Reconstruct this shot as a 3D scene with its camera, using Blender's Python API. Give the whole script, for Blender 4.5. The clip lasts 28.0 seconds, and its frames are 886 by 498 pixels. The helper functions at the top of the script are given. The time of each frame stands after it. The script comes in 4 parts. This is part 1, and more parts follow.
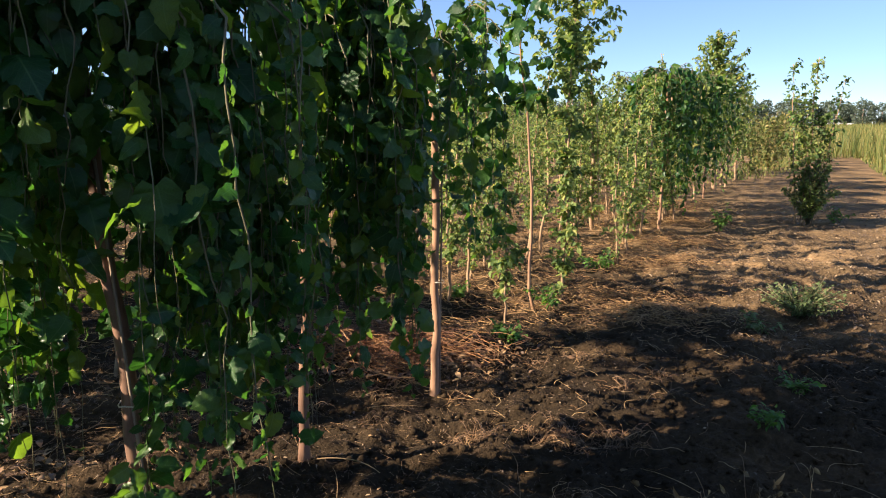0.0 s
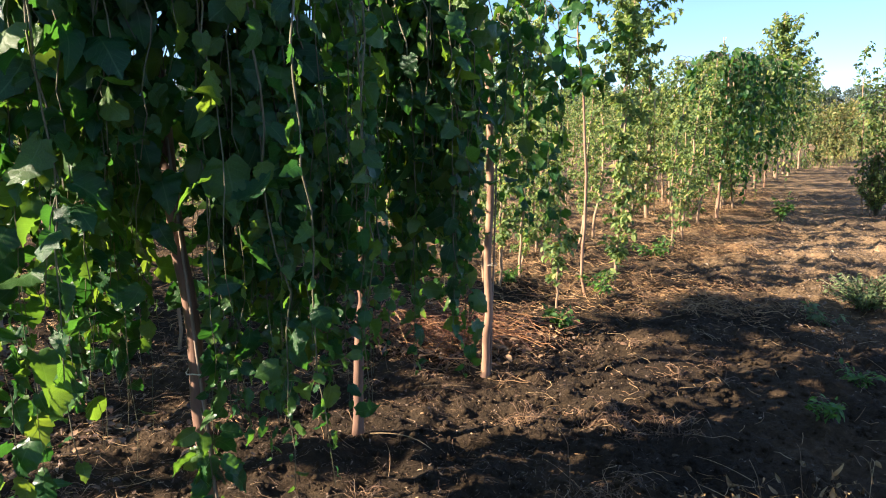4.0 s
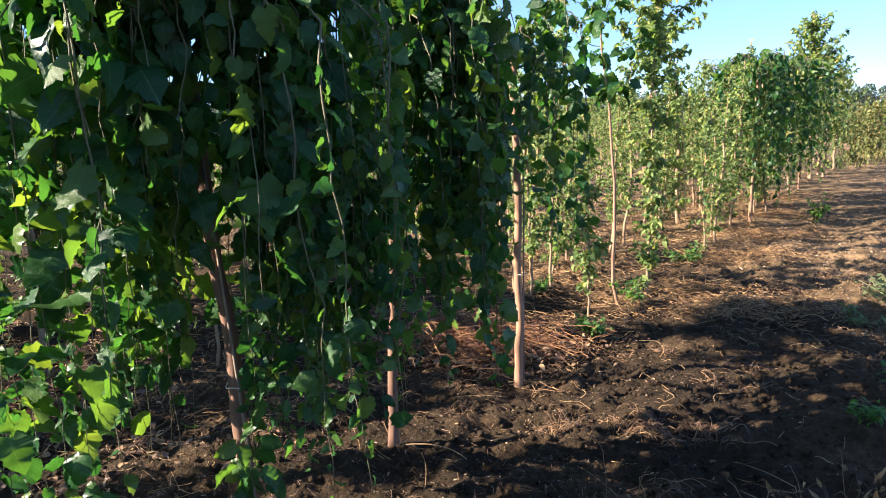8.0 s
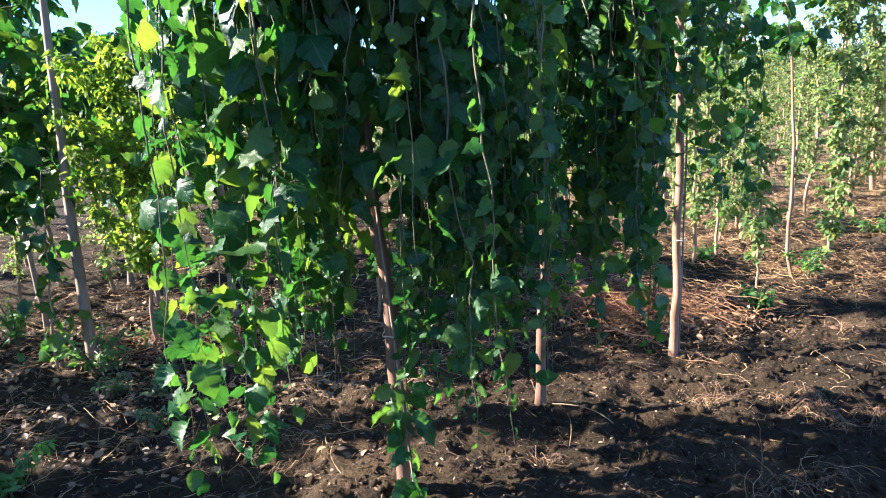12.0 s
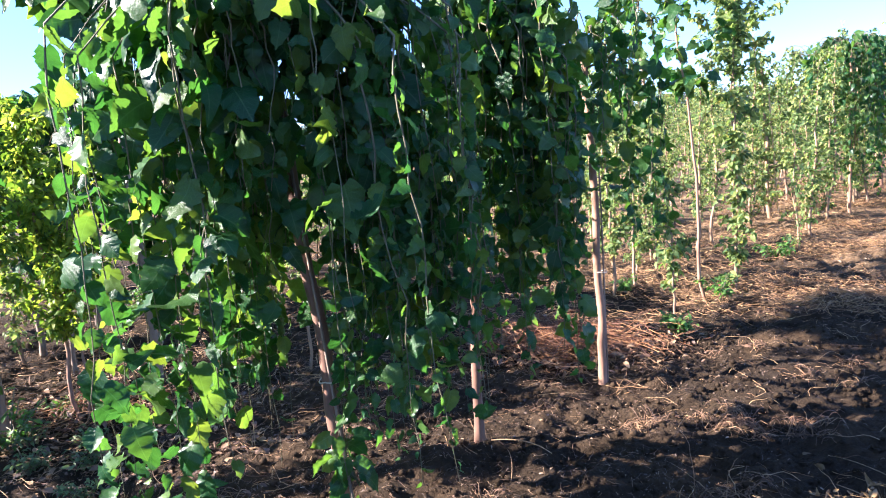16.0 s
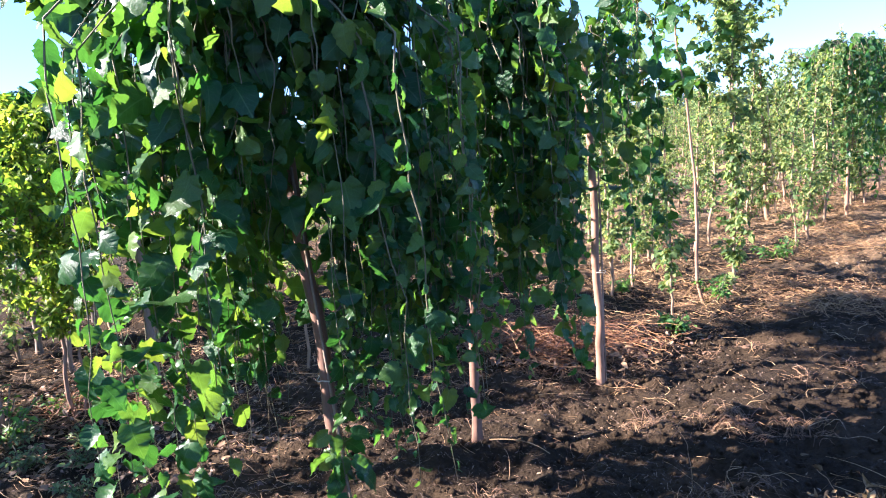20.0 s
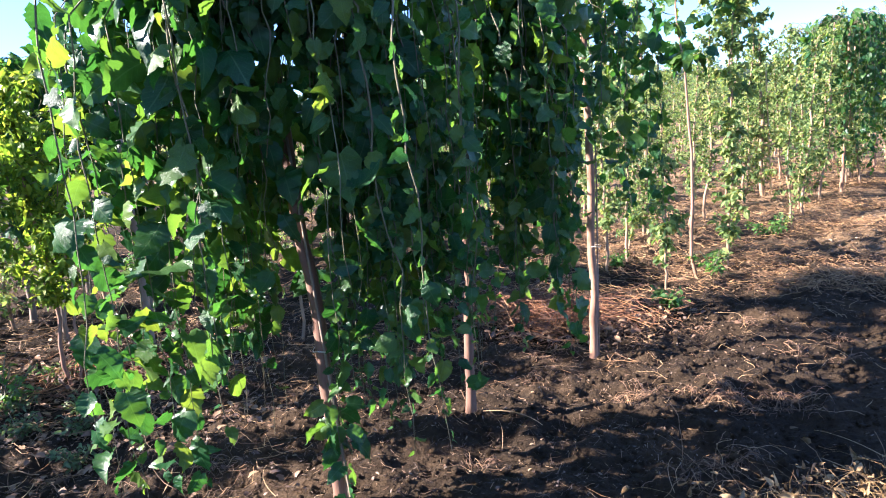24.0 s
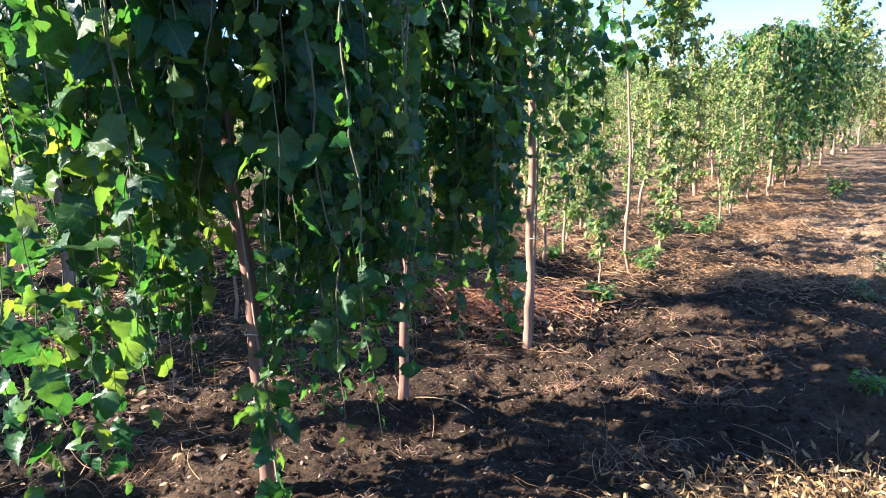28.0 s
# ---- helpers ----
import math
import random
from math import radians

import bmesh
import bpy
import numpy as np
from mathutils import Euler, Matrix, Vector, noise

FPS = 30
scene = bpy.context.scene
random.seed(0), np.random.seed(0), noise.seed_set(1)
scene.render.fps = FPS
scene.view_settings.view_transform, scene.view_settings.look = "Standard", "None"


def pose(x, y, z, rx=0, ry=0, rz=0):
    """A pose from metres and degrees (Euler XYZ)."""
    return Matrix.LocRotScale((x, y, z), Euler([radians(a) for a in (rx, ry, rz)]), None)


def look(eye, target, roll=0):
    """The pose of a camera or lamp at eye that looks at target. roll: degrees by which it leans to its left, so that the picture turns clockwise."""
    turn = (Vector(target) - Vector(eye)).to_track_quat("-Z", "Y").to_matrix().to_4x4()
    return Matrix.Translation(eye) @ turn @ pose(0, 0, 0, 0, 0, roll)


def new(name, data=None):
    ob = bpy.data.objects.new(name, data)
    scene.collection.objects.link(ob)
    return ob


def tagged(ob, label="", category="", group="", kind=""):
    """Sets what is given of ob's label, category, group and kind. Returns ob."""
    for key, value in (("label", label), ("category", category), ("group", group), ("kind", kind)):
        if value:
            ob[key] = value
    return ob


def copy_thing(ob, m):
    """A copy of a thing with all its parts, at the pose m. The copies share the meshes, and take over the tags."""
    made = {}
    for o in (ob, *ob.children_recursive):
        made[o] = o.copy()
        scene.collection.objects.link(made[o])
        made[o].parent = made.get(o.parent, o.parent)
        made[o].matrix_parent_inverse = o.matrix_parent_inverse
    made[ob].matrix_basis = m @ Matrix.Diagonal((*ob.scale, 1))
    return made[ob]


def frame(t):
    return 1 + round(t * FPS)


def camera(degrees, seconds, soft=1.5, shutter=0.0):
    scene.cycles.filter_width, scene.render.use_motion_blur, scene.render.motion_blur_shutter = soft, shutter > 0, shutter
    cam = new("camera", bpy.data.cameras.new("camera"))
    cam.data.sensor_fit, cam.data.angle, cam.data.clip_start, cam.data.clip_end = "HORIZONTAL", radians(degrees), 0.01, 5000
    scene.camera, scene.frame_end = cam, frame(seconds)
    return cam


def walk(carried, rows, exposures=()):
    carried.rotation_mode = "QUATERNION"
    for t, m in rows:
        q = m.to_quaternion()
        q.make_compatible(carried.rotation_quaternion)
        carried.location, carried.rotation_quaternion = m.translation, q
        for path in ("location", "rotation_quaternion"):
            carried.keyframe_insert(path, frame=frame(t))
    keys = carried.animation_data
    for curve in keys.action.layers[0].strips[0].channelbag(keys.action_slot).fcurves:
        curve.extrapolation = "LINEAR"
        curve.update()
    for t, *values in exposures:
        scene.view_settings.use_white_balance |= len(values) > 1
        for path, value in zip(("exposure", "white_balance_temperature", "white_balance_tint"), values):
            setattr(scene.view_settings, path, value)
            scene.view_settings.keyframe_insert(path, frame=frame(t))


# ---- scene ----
cam = camera(66.0, 28.0, soft=1.1)
PATH = [
    (0, (0.027, 0.74, 1.463), (0.028, 2.705, 1.089), 0.5),
    (0.5, (0.004, 0.741, 1.45), (-0.044, 2.691, 1.009), -0.0),
    (1, (0.005, 0.749, 1.444), (-0.015, 2.692, 0.973), 0.2),
    (1.5, (0.014, 0.745, 1.435), (-0.041, 2.678, 0.925), 0.2),
    (2, (0.01, 0.711, 1.451), (-0.109, 2.673, 1.082), 0.3),
    (2.5, (0.002, 0.712, 1.44), (-0.164, 2.665, 1.044), 0.5),
    (3, (0.007, 0.7, 1.453), (-0.193, 2.65, 1.057), 0.1),
    (3.5, (0.013, 0.705, 1.448), (-0.13, 2.657, 1.037), 0.6),
    (5.5, (0.003, 0.693, 1.445), (-0.173, 2.641, 1.031), 0.3),
    (6, (0.015, 0.681, 1.444), (-0.189, 2.631, 1.051), -0.5),
    (6.5, (0.016, 0.685, 1.445), (-0.183, 2.641, 1.081), -0.2),
    (7, (0.019, 0.683, 1.442), (-0.153, 2.636, 1.048), -0.5),
    (7.5, (0.012, 0.678, 1.443), (-0.193, 2.634, 1.077), -0.6),
    (8, (0.018, 0.67, 1.448), (-0.216, 2.62, 1.072), -1.5),
    (8.5, (0.018, 0.675, 1.443), (-0.203, 2.623, 1.046), -0.9),
    (9, (0.018, 0.667, 1.44), (-0.178, 2.613, 1.021), -0.6),
    (9.5, (0.013, 0.659, 1.44), (-0.207, 2.597, 0.999), -0.8),
    (10, (0.011, 0.64, 1.422), (-0.125, 2.58, 0.953), -2.5),
    (10.5, (0.025, 0.629, 1.399), (-0.057, 2.567, 0.913), -2.6),
    (11, (0.069, 0.631, 1.416), (-0.314, 2.528, 0.914), -4.1),
    (11.5, (0.082, 0.62, 1.438), (-0.52, 2.474, 0.991), -1.8),
    (12, (0.058, 0.638, 1.447), (-0.625, 2.459, 0.981), -2.8),
    (12.5, (0.06, 0.626, 1.452), (-0.535, 2.48, 0.995), -2.6),
    (14.5, (0.054, 0.586, 1.434), (-0.479, 2.477, 1.059), -3.7),
    (15, (0.056, 0.595, 1.428), (-0.383, 2.507, 1.041), -4.2),
    (15.5, (0.066, 0.586, 1.428), (-0.378, 2.499, 1.049), -5.4),
    (16, (0.055, 0.579, 1.427), (-0.419, 2.492, 1.09), -4.9),
    (16.5, (0.055, 0.58, 1.433), (-0.42, 2.493, 1.093), -4.1),
    (17, (0.055, 0.58, 1.429), (-0.404, 2.497, 1.09), -4.9),
    (17.5, (0.049, 0.584, 1.431), (-0.368, 2.511, 1.095), -4.3),
    (18, (0.052, 0.586, 1.427), (-0.365, 2.514, 1.096), -4.4),
    (18.5, (0.049, 0.591, 1.422), (-0.381, 2.514, 1.083), -4.6),
    (19, (0.046, 0.59, 1.424), (-0.4, 2.51, 1.089), -4.6),
    (19.5, (0.045, 0.589, 1.423), (-0.415, 2.506, 1.087), -4.6),
    (20, (0.046, 0.582, 1.421), (-0.42, 2.498, 1.084), -4.5),
    (20.5, (0.045, 0.583, 1.429), (-0.401, 2.499, 1.074), -4.1),
    (21, (0.04, 0.578, 1.428), (-0.441, 2.469, 0.991), -3.2),
    (21.5, (0.038, 0.584, 1.431), (-0.454, 2.47, 0.983), -3.2),
    (23.5, (0.046, 0.58, 1.422), (-0.415, 2.483, 1.012), -3.9),
    (24, (0.041, 0.582, 1.417), (-0.412, 2.485, 1.003), -3.9),
    (24.5, (0.039, 0.594, 1.434), (-0.296, 2.528, 1.05), -1.3),
    (25, (0.039, 0.593, 1.437), (-0.408, 2.505, 1.059), -0.2),
    (25.5, (0.047, 0.576, 1.427), (-0.41, 2.483, 1.032), -0.9),
    (26, (0.058, 0.562, 1.428), (-0.444, 2.453, 1.011), -1.5),
    (26.5, (0.047, 0.576, 1.432), (-0.399, 2.485, 1.036), -0.7),
    (27, (0.05, 0.572, 1.433), (-0.367, 2.494, 1.068), 0.0),
    (27.5, (0.044, 0.586, 1.439), (-0.322, 2.517, 1.064), 0.3),
    (28, (0.042, 0.592, 1.428), (-0.238, 2.517, 0.962), -0.2),
]
walk(cam, [(t, look(eye, target, roll)) for t, eye, target, roll in PATH],
     exposures=[(0, 2.08, 6350, 16), (1, 2.32, 6230, 16), (2, 2.45, 6100, 16), (3, 2.52, 6000, 16), (8, 2.6, 5700, 16), (10, 2.57, 5540, 16),
                (11, 2.83, 5380, 16), (12, 3.07, 5200, 14), (15, 3.17, 5200, 24), (18, 3.17, 5150, 25), (24, 3.15, 5200, 24), (25, 3.17, 5200, 25),
                (28, 3.09, 5250, 22)])

# ---- world, sun and sky ----
SUN_TO = Vector((0.845, 0.24, -0.47)).normalized()      # the way the sunlight travels
sun_data = bpy.data.lights.new("sun", "SUN")
sun_data.energy, sun_data.angle, sun_data.color = 4.6, radians(0.6), (1.0, 0.82, 0.58)
sun = new("sun", sun_data)
sun.matrix_world = look((-30, 0, 20), Vector((-30, 0, 20)) + SUN_TO)

world = bpy.data.worlds.new("sky")
scene.world = world
world.use_nodes = True
wn = world.node_tree
sky = wn.nodes.new("ShaderNodeTexSky")
sky.sky_type, sky.sun_disc = "NISHITA", False
sky.sun_elevation = math.asin(-SUN_TO.z)
sky.sun_rotation = math.atan2(-SUN_TO.x, -SUN_TO.y)
sky.air_density, sky.dust_density, sky.ozone_density = 0.7, 0.0, 4.5
# a little haze evens the clear sky out towards one light blue
even = wn.nodes.new("ShaderNodeMix")
even.data_type, even.inputs["Factor"].default_value = "RGBA", 0.3
even.inputs["B"].default_value = (1.9, 2.8, 3.9, 1.0)
wn.links.new(sky.outputs["Color"], even.inputs["A"])
wn.links.new(even.outputs["Result"], wn.nodes["Background"].inputs["Color"])
wn.nodes["Background"].inputs["Strength"].default_value = 0.049


# ---- materials ----
def material(name):
    m = bpy.data.materials.new(name)
    m.use_nodes = True
    n = m.node_tree.nodes
    return m, n, m.node_tree.links, n["Principled BSDF"]


def ramp(n, stops):
    r = n.new("ShaderNodeValToRGB")
    while len(r.color_ramp.elements) < len(stops):
        r.color_ramp.elements.new(0.5)
    for e, (p, c) in zip(r.color_ramp.elements, stops):
        e.position, e.color = p, (*c, 1)
    return r


def randomness(n, l):
    """One number a piece: from the object and from the island of its mesh."""
    info, geo = n.new("ShaderNodeObjectInfo"), n.new("ShaderNodeNewGeometry")
    add, fr = n.new("ShaderNodeMath"), n.new("ShaderNodeMath")
    add.operation, fr.operation = "ADD", "FRACT"
    l.new(info.outputs["Random"], add.inputs[0])
    l.new(geo.outputs["Random Per Island"], add.inputs[1])
    l.new(add.outputs[0], fr.inputs[0])
    return fr.outputs[0]


def noise_node(n, l, scale, detail=4.0, rough=0.6, coords="Object"):
    co, nz = n.new("ShaderNodeTexCoord"), n.new("ShaderNodeTexNoise")
    nz.inputs["Scale"].default_value, nz.inputs["Detail"].default_value = scale, detail
    nz.inputs["Roughness"].default_value = rough
    l.new(co.outputs[coords], nz.inputs["Vector"])
    return nz.outputs["Fac"]


def bump(n, l, bsdf, height, strength=0.4, distance=0.01):
    b = n.new("ShaderNodeBump")
    b.inputs["Strength"].default_value, b.inputs["Distance"].default_value = strength, distance
    l.new(height, b.inputs["Height"])
    l.new(b.outputs["Normal"], bsdf.inputs["Normal"])


def sums(n, l, op, a, b):
    m = n.new("ShaderNodeMath")
    m.operation = op
    for k, v in enumerate((a, b)):
        if isinstance(v, (int, float)):
            m.inputs[k].default_value = v
        else:
            l.new(v, m.inputs[k])
    return m.outputs[0]


def leaf_material(name, greens, through_tint, share=0.44, rough=0.4, veins=0.5, gloss=0.38):
    """A leaf: glossy skin, paler veins, and light that shines through it."""
    m, n, l, p = material(name)
    rnd = randomness(n, l)
    r = ramp(n, greens)
    l.new(rnd, r.inputs["Fac"])
    nz = noise_node(n, l, 30.0, 3.0)
    mix = n.new("ShaderNodeMix")
    mix.data_type, mix.blend_type = "RGBA", "MULTIPLY"
    mix.inputs["Factor"].default_value = 0.6
    grain = ramp(n, [(0.3, (0.6, 0.62, 0.6)), (0.72, (1.25, 1.2, 1.1))])
    l.new(nz, grain.inputs["Fac"])
    l.new(r.outputs["Color"], mix.inputs["A"])
    l.new(grain.outputs["Color"], mix.inputs["B"])
    uv, cut = n.new("ShaderNodeUVMap"), n.new("ShaderNodeSeparateXYZ")
    uv.uv_map = "blade"
    l.new(uv.outputs["UV"], cut.inputs["Vector"])
    side = sums(n, l, "ABSOLUTE", cut.outputs["X"], 0.0)
    rib = sums(n, l, "LESS_THAN", side, 0.016)
    slant = sums(n, l, "SUBTRACT", sums(n, l, "MULTIPLY", cut.outputs["Y"], 6.5), sums(n, l, "MULTIPLY", side, 5.0))
    twig = sums(n, l, "LESS_THAN", sums(n, l, "FRACT", slant, 0.0), 0.09)
    vein = sums(n, l, "MAXIMUM", rib, sums(n, l, "MULTIPLY", twig, 0.55))
    pale = n.new("ShaderNodeMix")
    pale.data_type = "RGBA"
    pale.inputs["B"].default_value = (0.13, 0.22, 0.08, 1)
    l.new(sums(n, l, "MULTIPLY", vein, veins), pale.inputs["Factor"])
    l.new(mix.outputs["Result"], pale.inputs["A"])
    l.new(pale.outputs["Result"], p.inputs["Base Color"])
    p.inputs["Roughness"].default_value = rough
    p.inputs["Specular IOR Level"].default_value = gloss
    bump(n, l, p, sums(n, l, "SUBTRACT", noise_node(n, l, 45.0, 2.0), sums(n, l, "MULTIPLY", vein, 0.5)), 0.35, 0.006)
    tr = n.new("ShaderNodeBsdfTranslucent")
    tint = n.new("ShaderNodeMix")
    tint.data_type, tint.blend_type = "RGBA", "MULTIPLY"
    tint.inputs["Factor"].default_value = 1.0
    tint.inputs["B"].default_value = (*through_tint, 1)
    l.new(mix.outputs["Result"], tint.inputs["A"])
    l.new(tint.outputs["Result"], tr.inputs["Color"])
    both = n.new("ShaderNodeMixShader")
    both.inputs["Fac"].default_value = share
    l.new(p.outputs["BSDF"], both.inputs[1])
    l.new(tr.outputs["BSDF"], both.inputs[2])
    l.new(both.outputs["Shader"], n["Material Output"].inputs["Surface"])
    return m


MULBERRY = leaf_material("mulberry_leaf", [(0.0, (0.013, 0.057, 0.022)), (0.4, (0.023, 0.083, 0.026)),
                                           (0.8, (0.052, 0.118, 0.028)), (1.0, (0.085, 0.145, 0.03))],
                         (2.65, 2.25, 0.65), share=0.47, gloss=0.34, rough=0.36)
WHIP_LEAF = leaf_material("whip_leaf", [(0.0, (0.052, 0.098, 0.04)), (0.5, (0.128, 0.192, 0.066)),
                                        (0.9, (0.235, 0.285, 0.098)), (0.98, (0.31, 0.3, 0.105))], (2.0, 1.95, 1.1), rough=0.5, gloss=0.2)
FAR_LEAF = leaf_material("tree_leaf", [(0.0, (0.03, 0.06, 0.02)), (0.6, (0.06, 0.115, 0.028)),
                                       (1.0, (0.1, 0.16, 0.04))], (2.3, 2.2, 1.2), 0.35, 0.5, 0.0)
WEED = leaf_material("weed_leaf", [(0.0, (0.035, 0.1, 0.02)), (0.6, (0.07, 0.16, 0.03)), (1.0, (0.12, 0.2, 0.04))],
                     (2.4, 2.4, 1.2), 0.4, 0.5)
GRASS = leaf_material("field_grass", [(0.0, (0.06, 0.1, 0.025)), (0.6, (0.13, 0.15, 0.04)), (1.0, (0.26, 0.21, 0.08))],
                      (1.6, 1.5, 1.1), 0.35, 0.6, 0.0)
PALE_WEED = leaf_material("pale_weed_leaf", [(0.0, (0.06, 0.1, 0.04)), (0.6, (0.11, 0.16, 0.065)), (1.0, (0.17, 0.21, 0.09))],
                          (1.8, 1.8, 1.2), 0.35, 0.6, 0.0)
# distance haze put into the leaf colour: greyer and bluer than nearer trees
HAZED_WOODS_LEAF = leaf_material("hazed_woods_leaf", [(0.0, (0.05, 0.078, 0.062)), (1.0, (0.085, 0.115, 0.085))], (1.6, 1.6, 1.3), 0.3, 0.7, 0.0)
FRESH_LEAF = leaf_material("fresh_leaf", [(0.0, (0.07, 0.14, 0.022)), (0.6, (0.16, 0.24, 0.03)), (1.0, (0.27, 0.31, 0.045))], (1.9, 1.9, 0.7), 0.5, 0.5, 0.0, 0.2)
YELLOWED = leaf_material("yellow_leaf", [(0.0, (0.5, 0.27, 0.02)), (1.0, (0.6, 0.34, 0.03))], (1.6, 1.5, 1.0))


def bark_material(name, dark, light, scale=14.0, stretch=0.25, rough=0.7):
    m, n, l, p = material(name)
    co, mp = n.new("ShaderNodeTexCoord"), n.new("ShaderNodeMapping")
    mp.inputs["Scale"].default_value = (1, 1, stretch)
    nz = n.new("ShaderNodeTexNoise")
    nz.inputs["Scale"].default_value, nz.inputs["Detail"].default_value, nz.inputs["Roughness"].default_value = scale, 6, 0.65
    l.new(co.outputs["Object"], mp.inputs["Vector"])
    l.new(mp.outputs["Vector"], nz.inputs["Vector"])
    r = ramp(n, [(0.28, dark), (0.7, light)])
    l.new(nz.outputs["Fac"], r.inputs["Fac"])
    l.new(r.outputs["Color"], p.inputs["Base Color"])
    p.inputs["Roughness"].default_value = rough
    bump(n, l, p, nz.outputs["Fac"], 0.5, 0.006)
    return m


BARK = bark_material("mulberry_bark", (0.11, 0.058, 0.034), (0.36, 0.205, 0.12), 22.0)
# bark colour darkened to stand for crown shade on the two nearer stems
SHADED_RED_BARK = bark_material("shaded_reddish_bark", (0.07, 0.036, 0.023), (0.21, 0.115, 0.07), 22.0)
PALE_BARK = bark_material("pale_bark", (0.16, 0.1, 0.055), (0.33, 0.22, 0.125), 26.0)
GREY_BARK = bark_material("grey_bark", (0.11, 0.08, 0.055), (0.27, 0.2, 0.14), 26.0)
SHOOT = bark_material("green_shoot", (0.05, 0.055, 0.024), (0.13, 0.11, 0.055), 40.0)
STAKE = bark_material("cane_stake", (0.36, 0.25, 0.12), (0.62, 0.47, 0.27), 30.0, 0.1)
TWINE, tn, tl, tp = material("pale_twine")
tp.inputs["Base Color"].default_value, tp.inputs["Roughness"].default_value = (0.5, 0.46, 0.36, 1), 0.8


def straw_material(name, stops, share=0.15):
    m, n, l, p = material(name)
    r = ramp(n, stops)
    l.new(randomness(n, l), r.inputs["Fac"])
    mix = n.new("ShaderNodeMix")
    mix.data_type, mix.blend_type, mix.inputs["Factor"].default_value = "RGBA", "MULTIPLY", 0.5
    g = ramp(n, [(0.3, (0.55, 0.5, 0.45)), (0.7, (1.2, 1.15, 1.1))])
    l.new(noise_node(n, l, 60.0, 3), g.inputs["Fac"])
    l.new(r.outputs["Color"], mix.inputs["A"])
    l.new(g.outputs["Color"], mix.inputs["B"])
    l.new(mix.outputs["Result"], p.inputs["Base Color"])
    p.inputs["Roughness"].default_value = 0.65
    return m


STRAW = straw_material("dry_straw", [(0.0, (0.09, 0.048, 0.022)), (0.5, (0.24, 0.135, 0.055)), (1.0, (0.46, 0.3, 0.13))])
RUSSET = straw_material("russet_stalks", [(0.0, (0.06, 0.024, 0.012)), (0.6, (0.2, 0.085, 0.03)), (1.0, (0.42, 0.23, 0.09))])
CRUMBS = straw_material("stalk_crumbs", [(0.0, (0.04, 0.024, 0.014)), (0.7, (0.12, 0.07, 0.036)), (1.0, (0.3, 0.2, 0.1))])
PALE_STRAW = straw_material("pale_straw", [(0.0, (0.2, 0.12, 0.055)), (1.0, (0.44, 0.31, 0.15))])
GOLD_STRAW = straw_material("golden_straw", [(0.0, (0.05, 0.03, 0.012)), (0.5, (0.15, 0.092, 0.03)), (0.9, (0.28, 0.18, 0.062)), (1.0, (0.42, 0.3, 0.13))], 0.2)
CHAFF = straw_material("pale_chaff", [(0.0, (0.06, 0.04, 0.027)), (0.7, (0.17, 0.12, 0.075)), (1.0, (0.32, 0.24, 0.15))])
DEAD_LEAF = straw_material("dead_leaf", [(0.0, (0.06, 0.036, 0.022)), (0.6, (0.16, 0.09, 0.045)), (1.0, (0.34, 0.22, 0.11))])

SOIL, n, l, p = material("dark_soil")
big = noise_node(n, l, 0.9, 5.0, 0.6)
fine = noise_node(n, l, 34.0, 6.0, 0.7)
r1 = ramp(n, [(0.29, (0.024, 0.0172, 0.0108)), (0.5, (0.05, 0.0345, 0.019)), (0.71, (0.114, 0.075, 0.04))])
r2 = ramp(n, [(0.32, (0.5, 0.49, 0.48)), (0.6, (1.1, 1.08, 1.05)), (0.75, (2.0, 1.9, 1.75))])
mix = n.new("ShaderNodeMix")
mix.data_type, mix.blend_type, mix.inputs["Factor"].default_value = "RGBA", "MULTIPLY", 1.0
l.new(big, r1.inputs["Fac"])
l.new(fine, r2.inputs["Fac"])
l.new(r1.outputs["Color"], mix.inputs["A"])
l.new(r2.outputs["Color"], mix.inputs["B"])
# sunlight and shade painted into the soil: pale further along the lane, dark nearer
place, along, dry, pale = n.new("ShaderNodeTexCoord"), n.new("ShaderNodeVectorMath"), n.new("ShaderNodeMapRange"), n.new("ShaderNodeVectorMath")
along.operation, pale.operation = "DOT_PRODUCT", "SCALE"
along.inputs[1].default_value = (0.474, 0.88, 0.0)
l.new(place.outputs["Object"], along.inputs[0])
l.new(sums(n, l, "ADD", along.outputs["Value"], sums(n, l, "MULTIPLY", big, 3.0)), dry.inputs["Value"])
# dry scales the soil colour from the shaded end to the sunlit end
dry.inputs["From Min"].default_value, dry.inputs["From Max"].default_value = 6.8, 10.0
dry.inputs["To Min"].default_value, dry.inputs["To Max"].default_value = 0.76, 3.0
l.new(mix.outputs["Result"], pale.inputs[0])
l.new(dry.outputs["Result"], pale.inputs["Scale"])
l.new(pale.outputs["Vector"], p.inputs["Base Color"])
p.inputs["Roughness"].default_value, p.inputs["Specular IOR Level"].default_value = 0.95, 0.15
bump(n, l, p, fine, 1.0, 0.03)

WHITEWASH, n, l, p = material("white_wall")
l.new(noise_node(n, l, 0.6), (r := ramp(n, [(0.2, (0.6, 0.6, 0.6)), (0.7, (0.82, 0.82, 0.8))])).inputs["Fac"])
l.new(r.outputs["Color"], p.inputs["Base Color"])
ROOFING, n, l, p = material("grey_roof")
l.new(noise_node(n, l, 0.5), (r := ramp(n, [(0.2, (0.3, 0.31, 0.33)), (0.7, (0.45, 0.46, 0.48))])).inputs["Fac"])
l.new(r.outputs["Color"], p.inputs["Base Color"])

# ---- mesh helpers ----
rng = np.random.default_rng(7)


